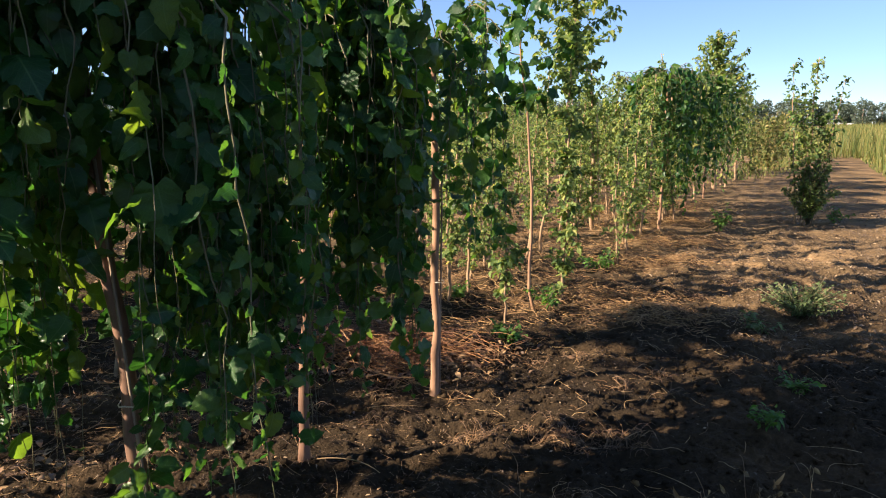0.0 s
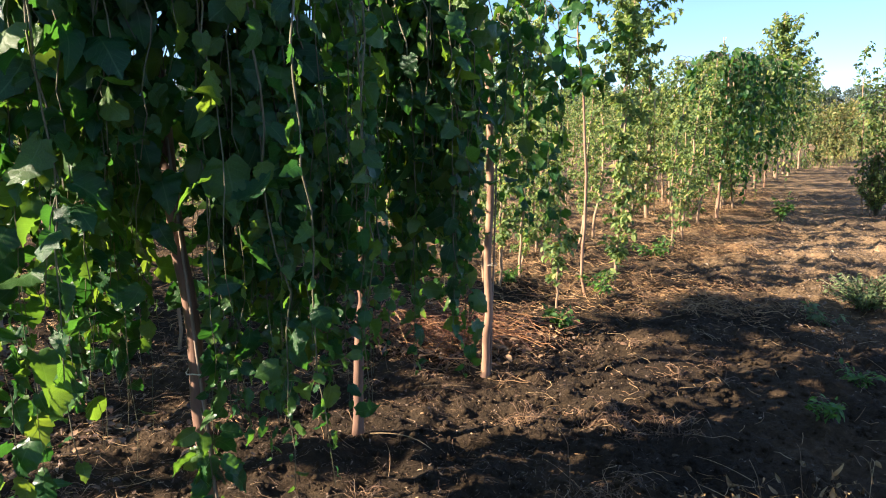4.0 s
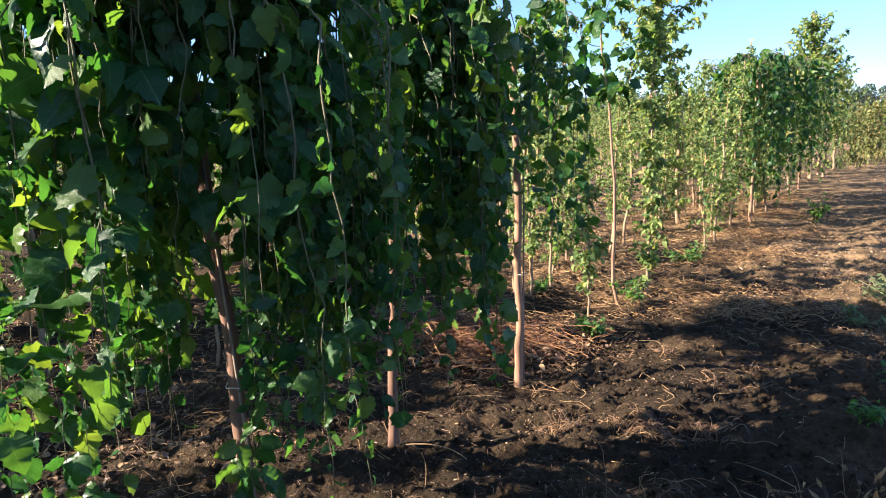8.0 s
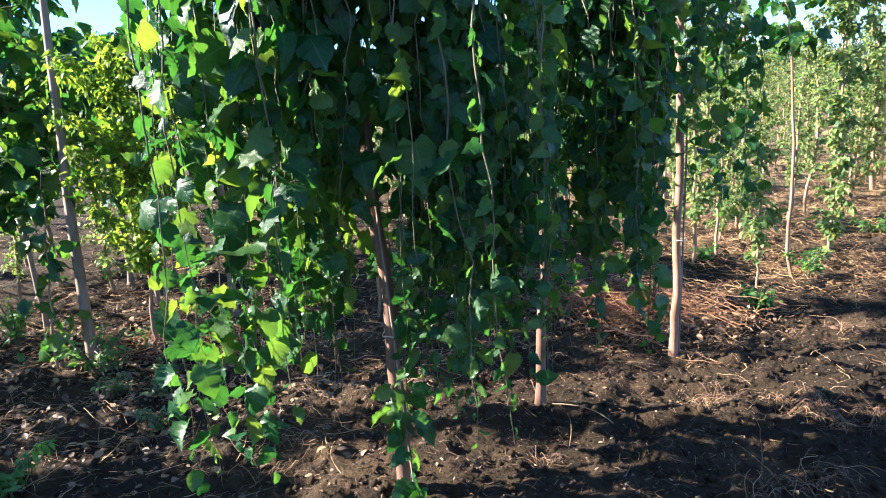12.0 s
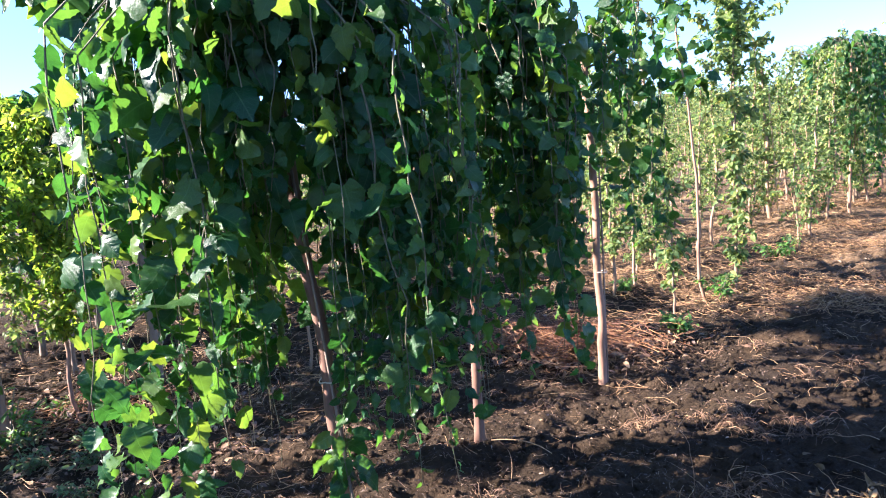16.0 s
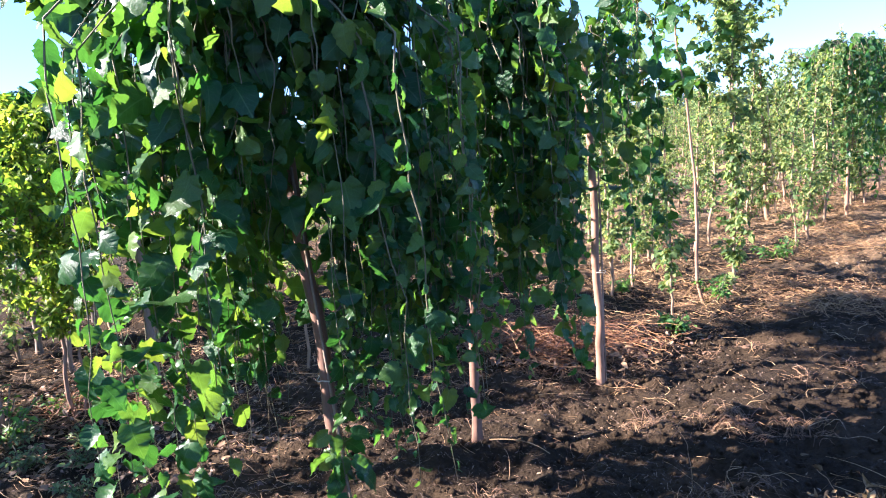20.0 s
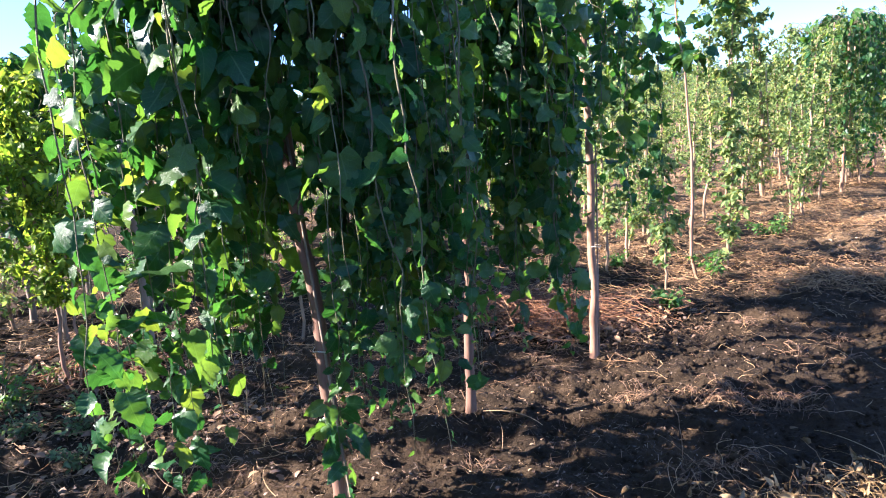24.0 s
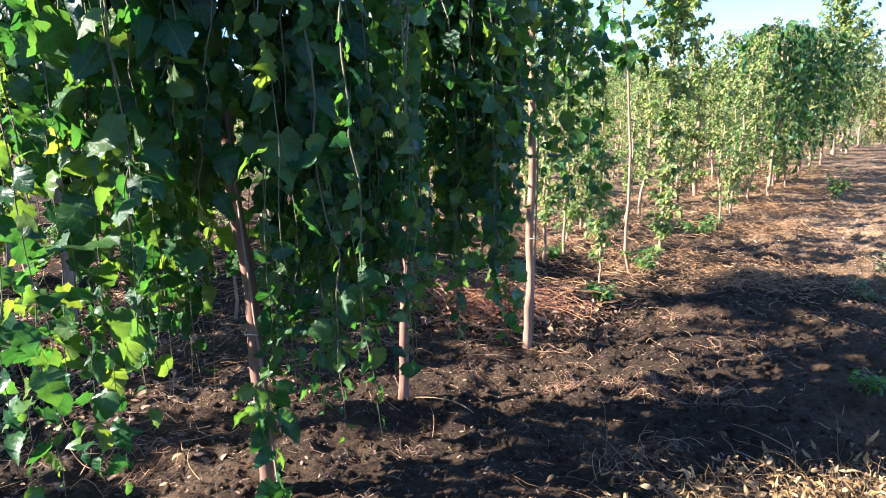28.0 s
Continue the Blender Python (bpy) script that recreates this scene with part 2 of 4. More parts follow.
def unit(v):
    return v / np.maximum(np.linalg.norm(v, axis=-1, keepdims=True), 1e-9)


def mesh_of(name, verts, tris, mat, smooth=True, flat=None):
    """A mesh from arrays of corners and triangles."""
    me = bpy.data.meshes.new(name)
    verts, tris = np.ascontiguousarray(verts, np.float32), np.ascontiguousarray(tris, np.int32)
    me.vertices.add(len(verts))
    me.vertices.foreach_set("co", verts.ravel())
    me.loops.add(tris.size)
    me.loops.foreach_set("vertex_index", tris.ravel())
    me.polygons.add(len(tris))
    me.polygons.foreach_set("loop_start", np.arange(0, tris.size, 3, dtype=np.int32))
    me.polygons.foreach_set("loop_total", np.full(len(tris), 3, dtype=np.int32))
    if smooth:
        me.polygons.foreach_set("use_smooth", np.ones(len(tris), dtype=bool))
    if flat is not None:
        me.uv_layers.new(name="blade").data.foreach_set("uv", np.ascontiguousarray(flat[tris.ravel()], np.float32).ravel())
    me.materials.append(mat)
    me.update()
    return me


def part(name, me, parent, label="", kind=""):
    ob = new(name, me)
    ob.parent = parent
    return tagged(ob, label, kind=kind)


def thing(name, place, label, category, group="", kind=""):
    ob = new(name)
    ob.empty_display_size = 0.1
    ob.location = place
    return tagged(ob, label, category, group, kind)


def tubes(paths, radii, sides=5):
    """Corners and triangles of tapered tubes. paths: (k, n, 3); radii: (k, n)."""
    paths, radii = np.asarray(paths, float), np.asarray(radii, float)
    k, m, _ = paths.shape
    along = np.empty_like(paths)
    along[:, 1:-1] = paths[:, 2:] - paths[:, :-2]
    along[:, 0], along[:, -1] = paths[:, 1] - paths[:, 0], paths[:, -1] - paths[:, -2]
    along = unit(along)
    ref = np.where(np.abs(along[..., 2:3]) > 0.9, np.array([1.0, 0, 0]), np.array([0, 0, 1.0]))
    u = unit(np.cross(along, ref))
    v = np.cross(along, u)
    a = np.arange(sides) * 2 * np.pi / sides
    ring = paths[:, :, None] + radii[:, :, None, None] * (np.cos(a)[:, None] * u[:, :, None] + np.sin(a)[:, None] * v[:, :, None])
    verts = ring.reshape(-1, 3)
    i, j, s = np.meshgrid(np.arange(k), np.arange(m - 1), np.arange(sides), indexing="ij")
    q = (i * m + j) * sides
    a0, a1 = q + s, q + (s + 1) % sides
    b0, b1 = a0 + sides, a1 + sides
    tris = np.concatenate([np.stack([a0, a1, b1], -1).reshape(-1, 3), np.stack([a0, b1, b0], -1).reshape(-1, 3)])
    tip = np.arange(k) * m * sides + (m - 1) * sides
    caps = np.concatenate([np.stack([tip, tip + c, tip + c + 1], -1) for c in range(1, sides - 1)])
    return verts, np.concatenate([tris, caps])


PROFILE_S = np.array((0.0, 0.05, 0.14, 0.27, 0.4, 0.54, 0.68, 0.81, 0.92, 1.0))
PROFILE_W = np.array((0.42, 0.72, 0.92, 1.0, 0.98, 0.88, 0.7, 0.44, 0.16, 0.0))


def leaf_shape(width, teeth, lobe, fold, droop, petiole, rows=10, seed=0):
    """A heart-shaped leaf of length 1 with its stalk at the origin, tip towards +y, upper side +z. Returns corners and triangles."""
    r = np.random.default_rng(seed)
    s = np.linspace(0, 1, rows) ** (1.25 if rows > 9 else 1.0)
    half = width * np.interp(s, PROFILE_S, PROFILE_W)
    if lobe:
        half = half * (1 - lobe * np.exp(-((s - 0.47) / 0.08) ** 2))
    sides = []
    for sign in (-1, 1):
        h = half * (1 + teeth * (r.normal(size=rows) + 1.3 * (-1.0) ** np.arange(rows))) * (1 + 0.1 * r.normal())
        h[-1] = 0.0
        ripple = (0.055 if rows > 9 else 0.045) * r.normal(size=rows) * (h > 0.05)
        ear = np.where(s < 0.03, -0.13, np.where(s < 0.1, -0.07, 0.0))
        sides.append(np.stack([sign * h, petiole + s + ear, -droop * s**2 + h * fold + ripple], -1))
    mid = np.stack([0.03 * np.sin(3 * s + r.normal()), petiole + s, -droop * s**2], -1)
    verts = np.concatenate([mid, sides[0][:-1], sides[1][:-1]])
    L, R, tris = rows, 2 * rows - 1, []
    for i in range(rows - 2):
        tris += [(i, i + 1, L + i + 1), (i, L + i + 1, L + i), (i, R + i, R + i + 1), (i, R + i + 1, i + 1)]
    i = rows - 2
    tris += [(i, i + 1, L + i), (i, R + i, i + 1)]
    if petiole > 0:
        b = len(verts)
        verts = np.concatenate([verts, [(-0.014, 0, 0.0), (0.014, 0, 0.0)]])
        tris += [(b, b + 1, 0)]
    return verts, np.array(tris)


BIG_LEAVES = [leaf_shape(0.42, 0.025, 0.0, 0.25, 0.3, 0.4, 13, 1), leaf_shape(0.44, 0.03, 0.0, 0.1, 0.6, 0.35, 13, 2),
              leaf_shape(0.46, 0.03, 0.22, 0.3, 0.3, 0.4, 13, 3), leaf_shape(0.38, 0.025, 0.0, 0.55, 0.3, 0.35, 13, 4),
              leaf_shape(0.4, 0.03, 0.0, -0.2, 0.7, 0.4, 13, 5), leaf_shape(0.37, 0.025, 0.0, 0.35, 0.9, 0.45, 13, 6),
              leaf_shape(0.42, 0.03, 0.0, 0.8, 0.45, 0.35, 13, 7), leaf_shape(0.4, 0.025, 0.0, -0.35, 0.35, 0.4, 13, 8),
              leaf_shape(0.45, 0.03, 0.18, 0.2, 0.7, 0.4, 13, 9)]
MID_LEAVES = [leaf_shape(0.34, 0.0, 0.0, 0.25, 0.3, 0.25, 5, 11), leaf_shape(0.29, 0.0, 0.0, 0.1, 0.5, 0.25, 5, 12),
              leaf_shape(0.36, 0.0, 0.0, 0.4, 0.2, 0.3, 5, 13)]
SMALL_LEAVES = [leaf_shape(0.26, 0.0, 0.0, 0.25, 0.3, 0.1, 4, 21), leaf_shape(0.22, 0.0, 0.0, 0.15, 0.5, 0.1, 4, 22)]


def leaf_frames(tips, faces):
    """Turning matrices that bring +y to the tips and +z near the faces."""
    y = unit(tips)
    z = unit(faces - (faces * y).sum(-1, keepdims=True) * y)
    return np.stack([np.cross(y, z), y, z], -1)


def leaves_mesh(name, shapes, places, turns, sizes, pick, mat):
    """Many leaves in one mesh; each keeps the flat measure of its blade for the veins."""
    vs, ts, fs, base = [], [], [], 0
    for k, (v, t) in enumerate(shapes):
        sel = np.nonzero(pick == k)[0]
        if not len(sel):
            continue
        w = np.einsum("nij,vj->nvi", turns[sel], v) * sizes[sel, None, None] + places[sel, None]
        vs.append(w.reshape(-1, 3))
        fs.append(np.tile(v[:, :2], (len(sel), 1)))
        ts.append((t[None] + (np.arange(len(sel)) * len(v))[:, None, None] + base).reshape(-1, 3))
        base += len(sel) * len(v)
    return mesh_of(name, np.concatenate(vs), np.concatenate(ts), mat, flat=np.concatenate(fs))


# ---- ground ----
def lattice(seed):
    return np.random.default_rng(seed).random((256, 256))


def value_noise(x, y, table):
    xi, yi = np.floor(x).astype(int), np.floor(y).astype(int)
    fx, fy = x - xi, y - yi
    fx, fy = fx * fx * (3 - 2 * fx), fy * fy * (3 - 2 * fy)
    g = lambda a, b: table[a % 256, b % 256]
    return (g(xi, yi) * (1 - fx) + g(xi + 1, yi) * fx) * (1 - fy) + (g(xi, yi + 1) * (1 - fx) + g(xi + 1, yi + 1) * fx) * fy


T1, T2, T3, T4 = lattice(1), lattice(2), lattice(3), lattice(4)


def ground_h(x, y):
    """The height of the tilled soil: furrows along the rows, clods and crumbs, level further out."""
    x, y = np.asarray(x, float), np.asarray(y, float)
    across = 0.88 * x - 0.474 * y
    h = 0.05 * (value_noise(x * 1.1, y * 1.1, T1) - 0.5)
    h += 0.016 * np.sin(across * 9.0 + 3 * value_noise(x * 0.7, y * 0.7, T2))
    lumps = value_noise(x * 7, y * 7, T2)
    h += 0.048 * np.maximum(lumps - 0.5, 0) * 2
    out = np.hypot(np.maximum(np.maximum(-4.6 - x, x - 4.4), 0), np.maximum(np.maximum(0.2 - y, y - 7.2), 0))
    crumbs = 0.034 * (value_noise(x * 17, y * 17, T3) - 0.5) + 0.026 * (value_noise(x * 41, y * 41, T4) - 0.5)
    h = h * np.clip(1.3 - out / 9, 0.15, 1) + crumbs * np.clip(1.2 - out / 3, 0, 1)
    far = np.clip((np.hypot(x, y) - 12) / 30, 0, 1)
    return h * (1 - far) - 0.01


def spread(fine_lo, fine_hi, step, far):
    mid = list(np.arange(fine_lo, fine_hi + 1e-6, step))
    out, d = mid[-1], step
    while out < far:
        d *= 1.12
        out += d
        mid.append(out)
    out, d, low = mid[0], step, []
    while out > -far:
        d *= 1.12
        out -= d
        low.append(out)
    return np.array(low[::-1] + mid)


gx, gy = spread(-4.6, 4.4, 0.024, 900.0), spread(0.2, 7.2, 0.024, 900.0)
X, Y = np.meshgrid(gx, gy, indexing="ij")
Z = ground_h(X, Y)
idx = np.arange(X.size).reshape(X.shape)
a, b, c, d = idx[:-1, :-1], idx[1:, :-1], idx[1:, 1:], idx[:-1, 1:]
tris = np.concatenate([np.stack([a, b, c], -1).reshape(-1, 3), np.stack([a, c, d], -1).reshape(-1, 3)])
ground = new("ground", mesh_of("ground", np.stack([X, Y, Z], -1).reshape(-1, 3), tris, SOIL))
tagged(ground, "dark crumbly tilled soil with clods and furrows", "ground", kind="structure")

# ---- trees ----
LANE = np.array((0.02, 0.5, 1.45))          # a standing place on the lane, from which nearness is reckoned


def at_ground(x, y, sink=0.01):
    return (x, y, float(ground_h(x, y)) - sink)


BIG_MESHES = [mesh_of("leaf", v, t, MULBERRY, flat=v[:, :2]) for v, t in BIG_LEAVES]


def stem_path(base, top, count, wobble, r):
    s = np.linspace(0, 1, count)[:, None]
    p = base + (top - base) * s
    w = np.cumsum(r.normal(size=(count, 3)) * (1, 1, 0), 0) * wobble
    return p + w - w[-1] * s - w[0] * (1 - s)


def add_leaves(tree, places, tips, faces, sizes, r, singles, shapes, mat, note=""):
    """Leaves of a tree: the nearest as pieces of their own, the rest joined."""
    turns = leaf_frames(tips, faces)
    world_at = places + np.array(tree.location)
    order = np.argsort(np.linalg.norm(world_at - LANE, axis=1))
    near, rest = order[:singles], order[singles:]
    for i in near:
        k = r.integers(len(BIG_MESHES))
        ob = new("leaf", BIG_MESHES[k])
        ob.parent = tree
        m = Matrix(turns[i].tolist()).to_4x4()
        ob.matrix_basis = Matrix.Translation(places[i].tolist()) @ m @ Matrix.Scale(float(sizes[i]), 4)
    if len(rest):
        me = leaves_mesh("foliage", shapes, places[rest], turns[rest], sizes[rest], r.integers(len(shapes), size=len(rest)), mat)
        part("foliage", me, tree, note, "stuff")


def weeping_tree(x, y, lean, height, radius, strands, lows, size, girth, label, singles=0, step=0.05,
                 bark=None, shapes=None, stake=None, seed=0, group="weeping mulberry trees", short=0.45, mass=(), behind=1.0, arch=0.24, leaf=None, sprout=None, parted=()):
    """A grafted weeping mulberry: a bare stem, and shoots that arch over its top and hang down.
    lows: (azimuth, height) pairs of how far the shoots reach down on each side."""
    r = np.random.default_rng(seed)
    tree = thing("weeping_mulberry_tree", at_ground(x, y), label, "tree", group)
    top = np.array((lean[0], lean[1], height))
    path = stem_path(np.zeros(3), top, 16, 0.0055, r)
    girths = girth * np.linspace(1.05, 0.78, 16) * (1 + 0.025 * r.normal(size=16))
    girths[0] *= 1.18
    girths[-2:] *= 1.25                                     # the swollen graft
    v, t = tubes([path], [girths], 10)
    part("trunk", mesh_of("trunk", v, t, bark or BARK), tree)
    az_lows = sorted(lows)
    az0 = np.array([a for a, _ in az_lows] + [az_lows[0][0] + 360.0])
    lo0 = np.array([b for _, b in az_lows] + [az_lows[0][1]])
    places, tips, faces, sizes, paths, radii = [], [], [], [], [], []
    for k in range(strands):
        az = -180 + 360 * (k + r.uniform(-0.6, 0.6)) / strands
        heavy = next((m for m in mass if m[0] <= k < m[1]), None)     # fuller sides of the crown
        if heavy:
            az = r.uniform(heavy[2], heavy[3])
        low = np.interp((az - az0[0]) % 360 + az0[0], az0, lo0) + r.normal() * 0.13
        if heavy and heavy[6]:
            low = heavy[6] + 0.75 * r.random() ** 1.6
        elif r.random() < (heavy[7] if heavy else short):
            low += r.random() ** 0.8 * (height - low - 0.3)
        low = min(max(low, 0.06), height - 0.35)
        reach = radius * (r.uniform(heavy[4], heavy[5]) if heavy else 0.25 + 0.81 * math.sqrt(r.random()))
        if 45 < (az + 360) % 360 < 200 and not heavy:
            reach *= behind
        out = np.array((math.cos(radians(az)), math.sin(radians(az)), 0.0))
        u = np.linspace(0, 1, 18)
        w = np.minimum(u / 0.28, 1)
        rise = r.uniform(0.06, arch)
        pts = top * (1, 1, 0) + out * (reach * np.minimum(1, u / 0.3) ** 0.75)[:, None]
        pts[:, 2] = height - 0.03 + rise * 4 * w * (1 - w * 0.55) * 0.6 - (height - low) * np.clip((u - 0.13) / 0.87, 0, 1) ** 1.12
        sway = np.cumsum(r.normal(size=(18, 3)) * (1, 1, 0.2), 0) * 0.011
        pts = pts + sway - sway[0]
        pts[:, 2] = np.maximum(pts[:, 2], 0.05)
        paths.append(pts)
        radii.append(0.0036 * np.linspace(1.0, 0.28, 18) * r.uniform(0.7, 1.3))
        seg = np.linalg.norm(np.diff(pts, axis=0), axis=1)
        dist = np.r_[0, np.cumsum(seg)]
        where = np.arange(r.uniform(0.18, 0.42), dist[-1], step * (heavy[8] if heavy and len(heavy) > 8 else 1)) + r.uniform(-0.015, 0.015)
        spots = np.stack([np.interp(where, dist, pts[:, i]) for i in range(3)], -1)
        n_l = len(where)
        side = np.where(np.arange(n_l) % 2, 1, -1) * 90 + r.normal(size=n_l) * 45 + az
        side = np.where(r.random(n_l) < 0.35, az + r.normal(size=n_l) * 40, side)
        ol = np.stack([np.cos(np.radians(side)), np.sin(np.radians(side)), np.zeros(n_l)], -1)
        places.append(spots)
        tips.append(ol * 0.55 + np.array((0, 0, -0.7)) + r.normal(size=(n_l, 3)) * 0.45)
        faces.append(0.8 * ol + 0.3 * out + np.array((0, 0, 0.4)) + r.normal(size=(n_l, 3)) * 1.0)
        taper = np.clip(1.0 - 0.3 * (where > dist[-1] - 0.15), 0.5, 1.2)
        sizes.append(size * (heavy[9] if heavy and len(heavy) > 9 else 1) * (0.5 + 0.85 * r.random(n_l) ** 1.5) * taper * (1.42 - 0.4 * where / dist[-1]))
    if sprout:                                              # a low shoot with leaves round the foot of the stem
        from_h, az, reach, low, count = sprout
        u = np.linspace(0, 1, 18)
        out = np.array((math.cos(radians(az)), math.sin(radians(az)), 0.0))
        foot_at = np.array([np.interp(from_h, path[:, 2], path[:, i]) for i in range(3)])
        pts = foot_at + out * (reach * u**0.6)[:, None] + np.array((0, 0, 1.0)) * ((low - from_h) * u**1.4)[:, None]
        paths.append(pts)
        radii.append(0.003 * np.linspace(1.0, 0.4, 18))
        j = r.integers(5, 18, count)
        a = r.uniform(0, 2 * np.pi, count)
        ol = np.stack([np.cos(a), np.sin(a), np.zeros(count)], -1)
        places.append(pts[j] + r.normal(size=(count, 3)) * 0.02)
        tips.append(ol * 0.7 + np.array((0, 0, -0.5)) + r.normal(size=(count, 3)) * 0.3)
        faces.append(ol * 0.6 + out * 0.5 + np.array((0, 0, 0.6)) + r.normal(size=(count, 3)) * 0.5)
        sizes.append(size * r.uniform(0.7, 1.25, count))
        strands += 1
    places, tips, faces, sizes = (np.concatenate(rows) for rows in (places, tips, faces, sizes))
    for from_az, to_az, from_z, to_z, from_r in parted:     # gaps in the leaves: two bearings, two heights, distance
        side = np.degrees(np.arctan2(places[:, 1], places[:, 0]))
        gap = (side > from_az) & (side < to_az) & (places[:, 2] > from_z) & (places[:, 2] < to_z) & (np.hypot(places[:, 0], places[:, 1]) > from_r)
        places, tips, faces, sizes = places[~gap], tips[~gap], faces[~gap], sizes[~gap]
    for k in range(strands):
        v, t = tubes([paths[k]], [radii[k]], 5)
        part("shoot", mesh_of("shoot", v, t, SHOOT), tree)
    add_leaves(tree, places, tips, faces, sizes,
               r, singles, shapes or BIG_LEAVES, leaf or MULBERRY)
    if stake:
        sx, sy, sh, tx, ty = stake
        v, t = tubes([stem_path(np.array((sx, sy, -0.05)), np.array((sx + tx, sy + ty, sh)), 6, 0.002, r)], [np.full(6, 0.005)], 6)
        part("stake", mesh_of("stake", v, t, GREY_BARK), tree, "thin brown cane")
        for h in (0.62, 1.25):
            if h > sh:
                continue
            s = h / height
            centre = np.interp(h, path[:, 2], path[:, 0]), np.interp(h, path[:, 2], path[:, 1])
            a = np.linspace(0, 2 * np.pi, 12)
            mid = np.array(((centre[0] + sx + tx * h / sh) / 2, (centre[1] + sy + ty * h / sh) / 2, h))
            loop = mid + np.stack([np.cos(a) * (girth + 0.012), np.sin(a) * (girth + 0.012), 0.004 * np.sin(3 * a)], -1)
            v, t = tubes([loop], [np.full(12, 0.0022)], 4)
            part("tie", mesh_of("tie", v, t, TWINE), tree, "loop of pale twine")
    return tree


def whip_tree(x, y, lean, height, crown, leaves, size, girth, label, name="young_tree", mat=None, bark=None, shapes=None,
              twigs=10, upright=0.5, stake=None, seed=0, group="young nursery trees", wobble=0.012, category="tree", split=True):
    """A slender young tree: one stem, short side shoots and leaves along them.
    crown: (height, radius) pairs from the lowest leaves to the tip."""
    r = np.random.default_rng(seed)
    tree = thing(name, at_ground(x, y), label, category, group)
    top = np.array((lean[0], lean[1], height))
    path = stem_path(np.zeros(3), top, 14, wobble, r)
    v, t = tubes([path], [girth * np.linspace(1.1, 0.25, 14) ** 0.8], 7)
    part("trunk", mesh_of("trunk", v, t, bark or PALE_BARK), tree)
    hs, rs = np.array([c[0] for c in crown]), np.array([c[1] for c in crown])
    axis = lambda h: np.stack([np.interp(h, path[:, 2], path[:, i]) for i in range(3)], -1)
    h = np.linspace(hs[0], hs[-1] * 0.97, twigs) + r.uniform(-0.05, 0.05, twigs)
    az = r.uniform(0, 2 * np.pi) + np.arange(twigs) * 2.4
    out = np.stack([np.cos(az), np.sin(az), np.zeros(twigs)], -1)
    length = np.interp(h, hs, rs) * r.uniform(0.7, 1.25, twigs)
    s = np.linspace(0, 1, 6)
    starts = axis(h)
    rise = upright * r.uniform(0.5, 1.4, twigs)
    lines = starts[:, None] + s[None, :, None] * length[:, None, None] * (out + np.array((0, 0, 1.0)) * rise[:, None])[:, None]
    lines += np.cumsum(r.normal(size=lines.shape), 1) * 0.012 * (s > 0)[None, :, None]
    if split:
        for line in lines:
            part("branch", mesh_of("branch", *tubes([line], [girth * 0.32 * np.linspace(1, 0.3, 6)], 4), SHOOT), tree)
    else:
        v, t = tubes(lines, girth * 0.32 * np.linspace(1, 0.3, 6)[None] * np.ones((twigs, 1)), 4)
        part("twig_work", mesh_of("twig_work", v, t, SHOOT), tree, "", "stuff")
    n_t = int(leaves * 0.8)
    which, along = r.integers(twigs, size=n_t), r.random(n_t) ** 0.7 * 5
    i0 = np.minimum(along.astype(int), 4)
    f = (along - i0)[:, None]
    spots = lines[which, i0] * (1 - f) + lines[which, i0 + 1] * f
    hh = r.uniform(hs[0], height, leaves - n_t)
    spots = np.concatenate([spots, axis(hh)])
    a = r.uniform(0, 2 * np.pi, leaves)
    ol = np.stack([np.cos(a), np.sin(a), np.zeros(leaves)], -1)
    spots = spots + r.normal(size=(leaves, 3)) * 0.02
    spots[:, 2] = np.maximum(spots[:, 2], 0.06)
    tips = ol * 0.8 + np.array((0, 0, -0.35)) + r.normal(size=(leaves, 3)) * 0.35
    faces = np.array((0, 0, 0.8)) + ol * 0.45 + r.normal(size=(leaves, 3)) * 0.45
    add_leaves(tree, spots, tips, faces, size * r.uniform(0.6, 1.25, leaves), r, 0, shapes or MID_LEAVES, mat or WHIP_LEAF)
    if stake:
        sx, sy, sh, tx, ty = stake
        v, t = tubes([stem_path(np.array((sx, sy, -0.05)), np.array((sx + tx, sy + ty, sh)), 6, 0.003, r)], [np.full(6, 0.009)], 6)
        part("stake", mesh_of("stake", v, t, STAKE), tree, "weathered cane stake")
    return tree


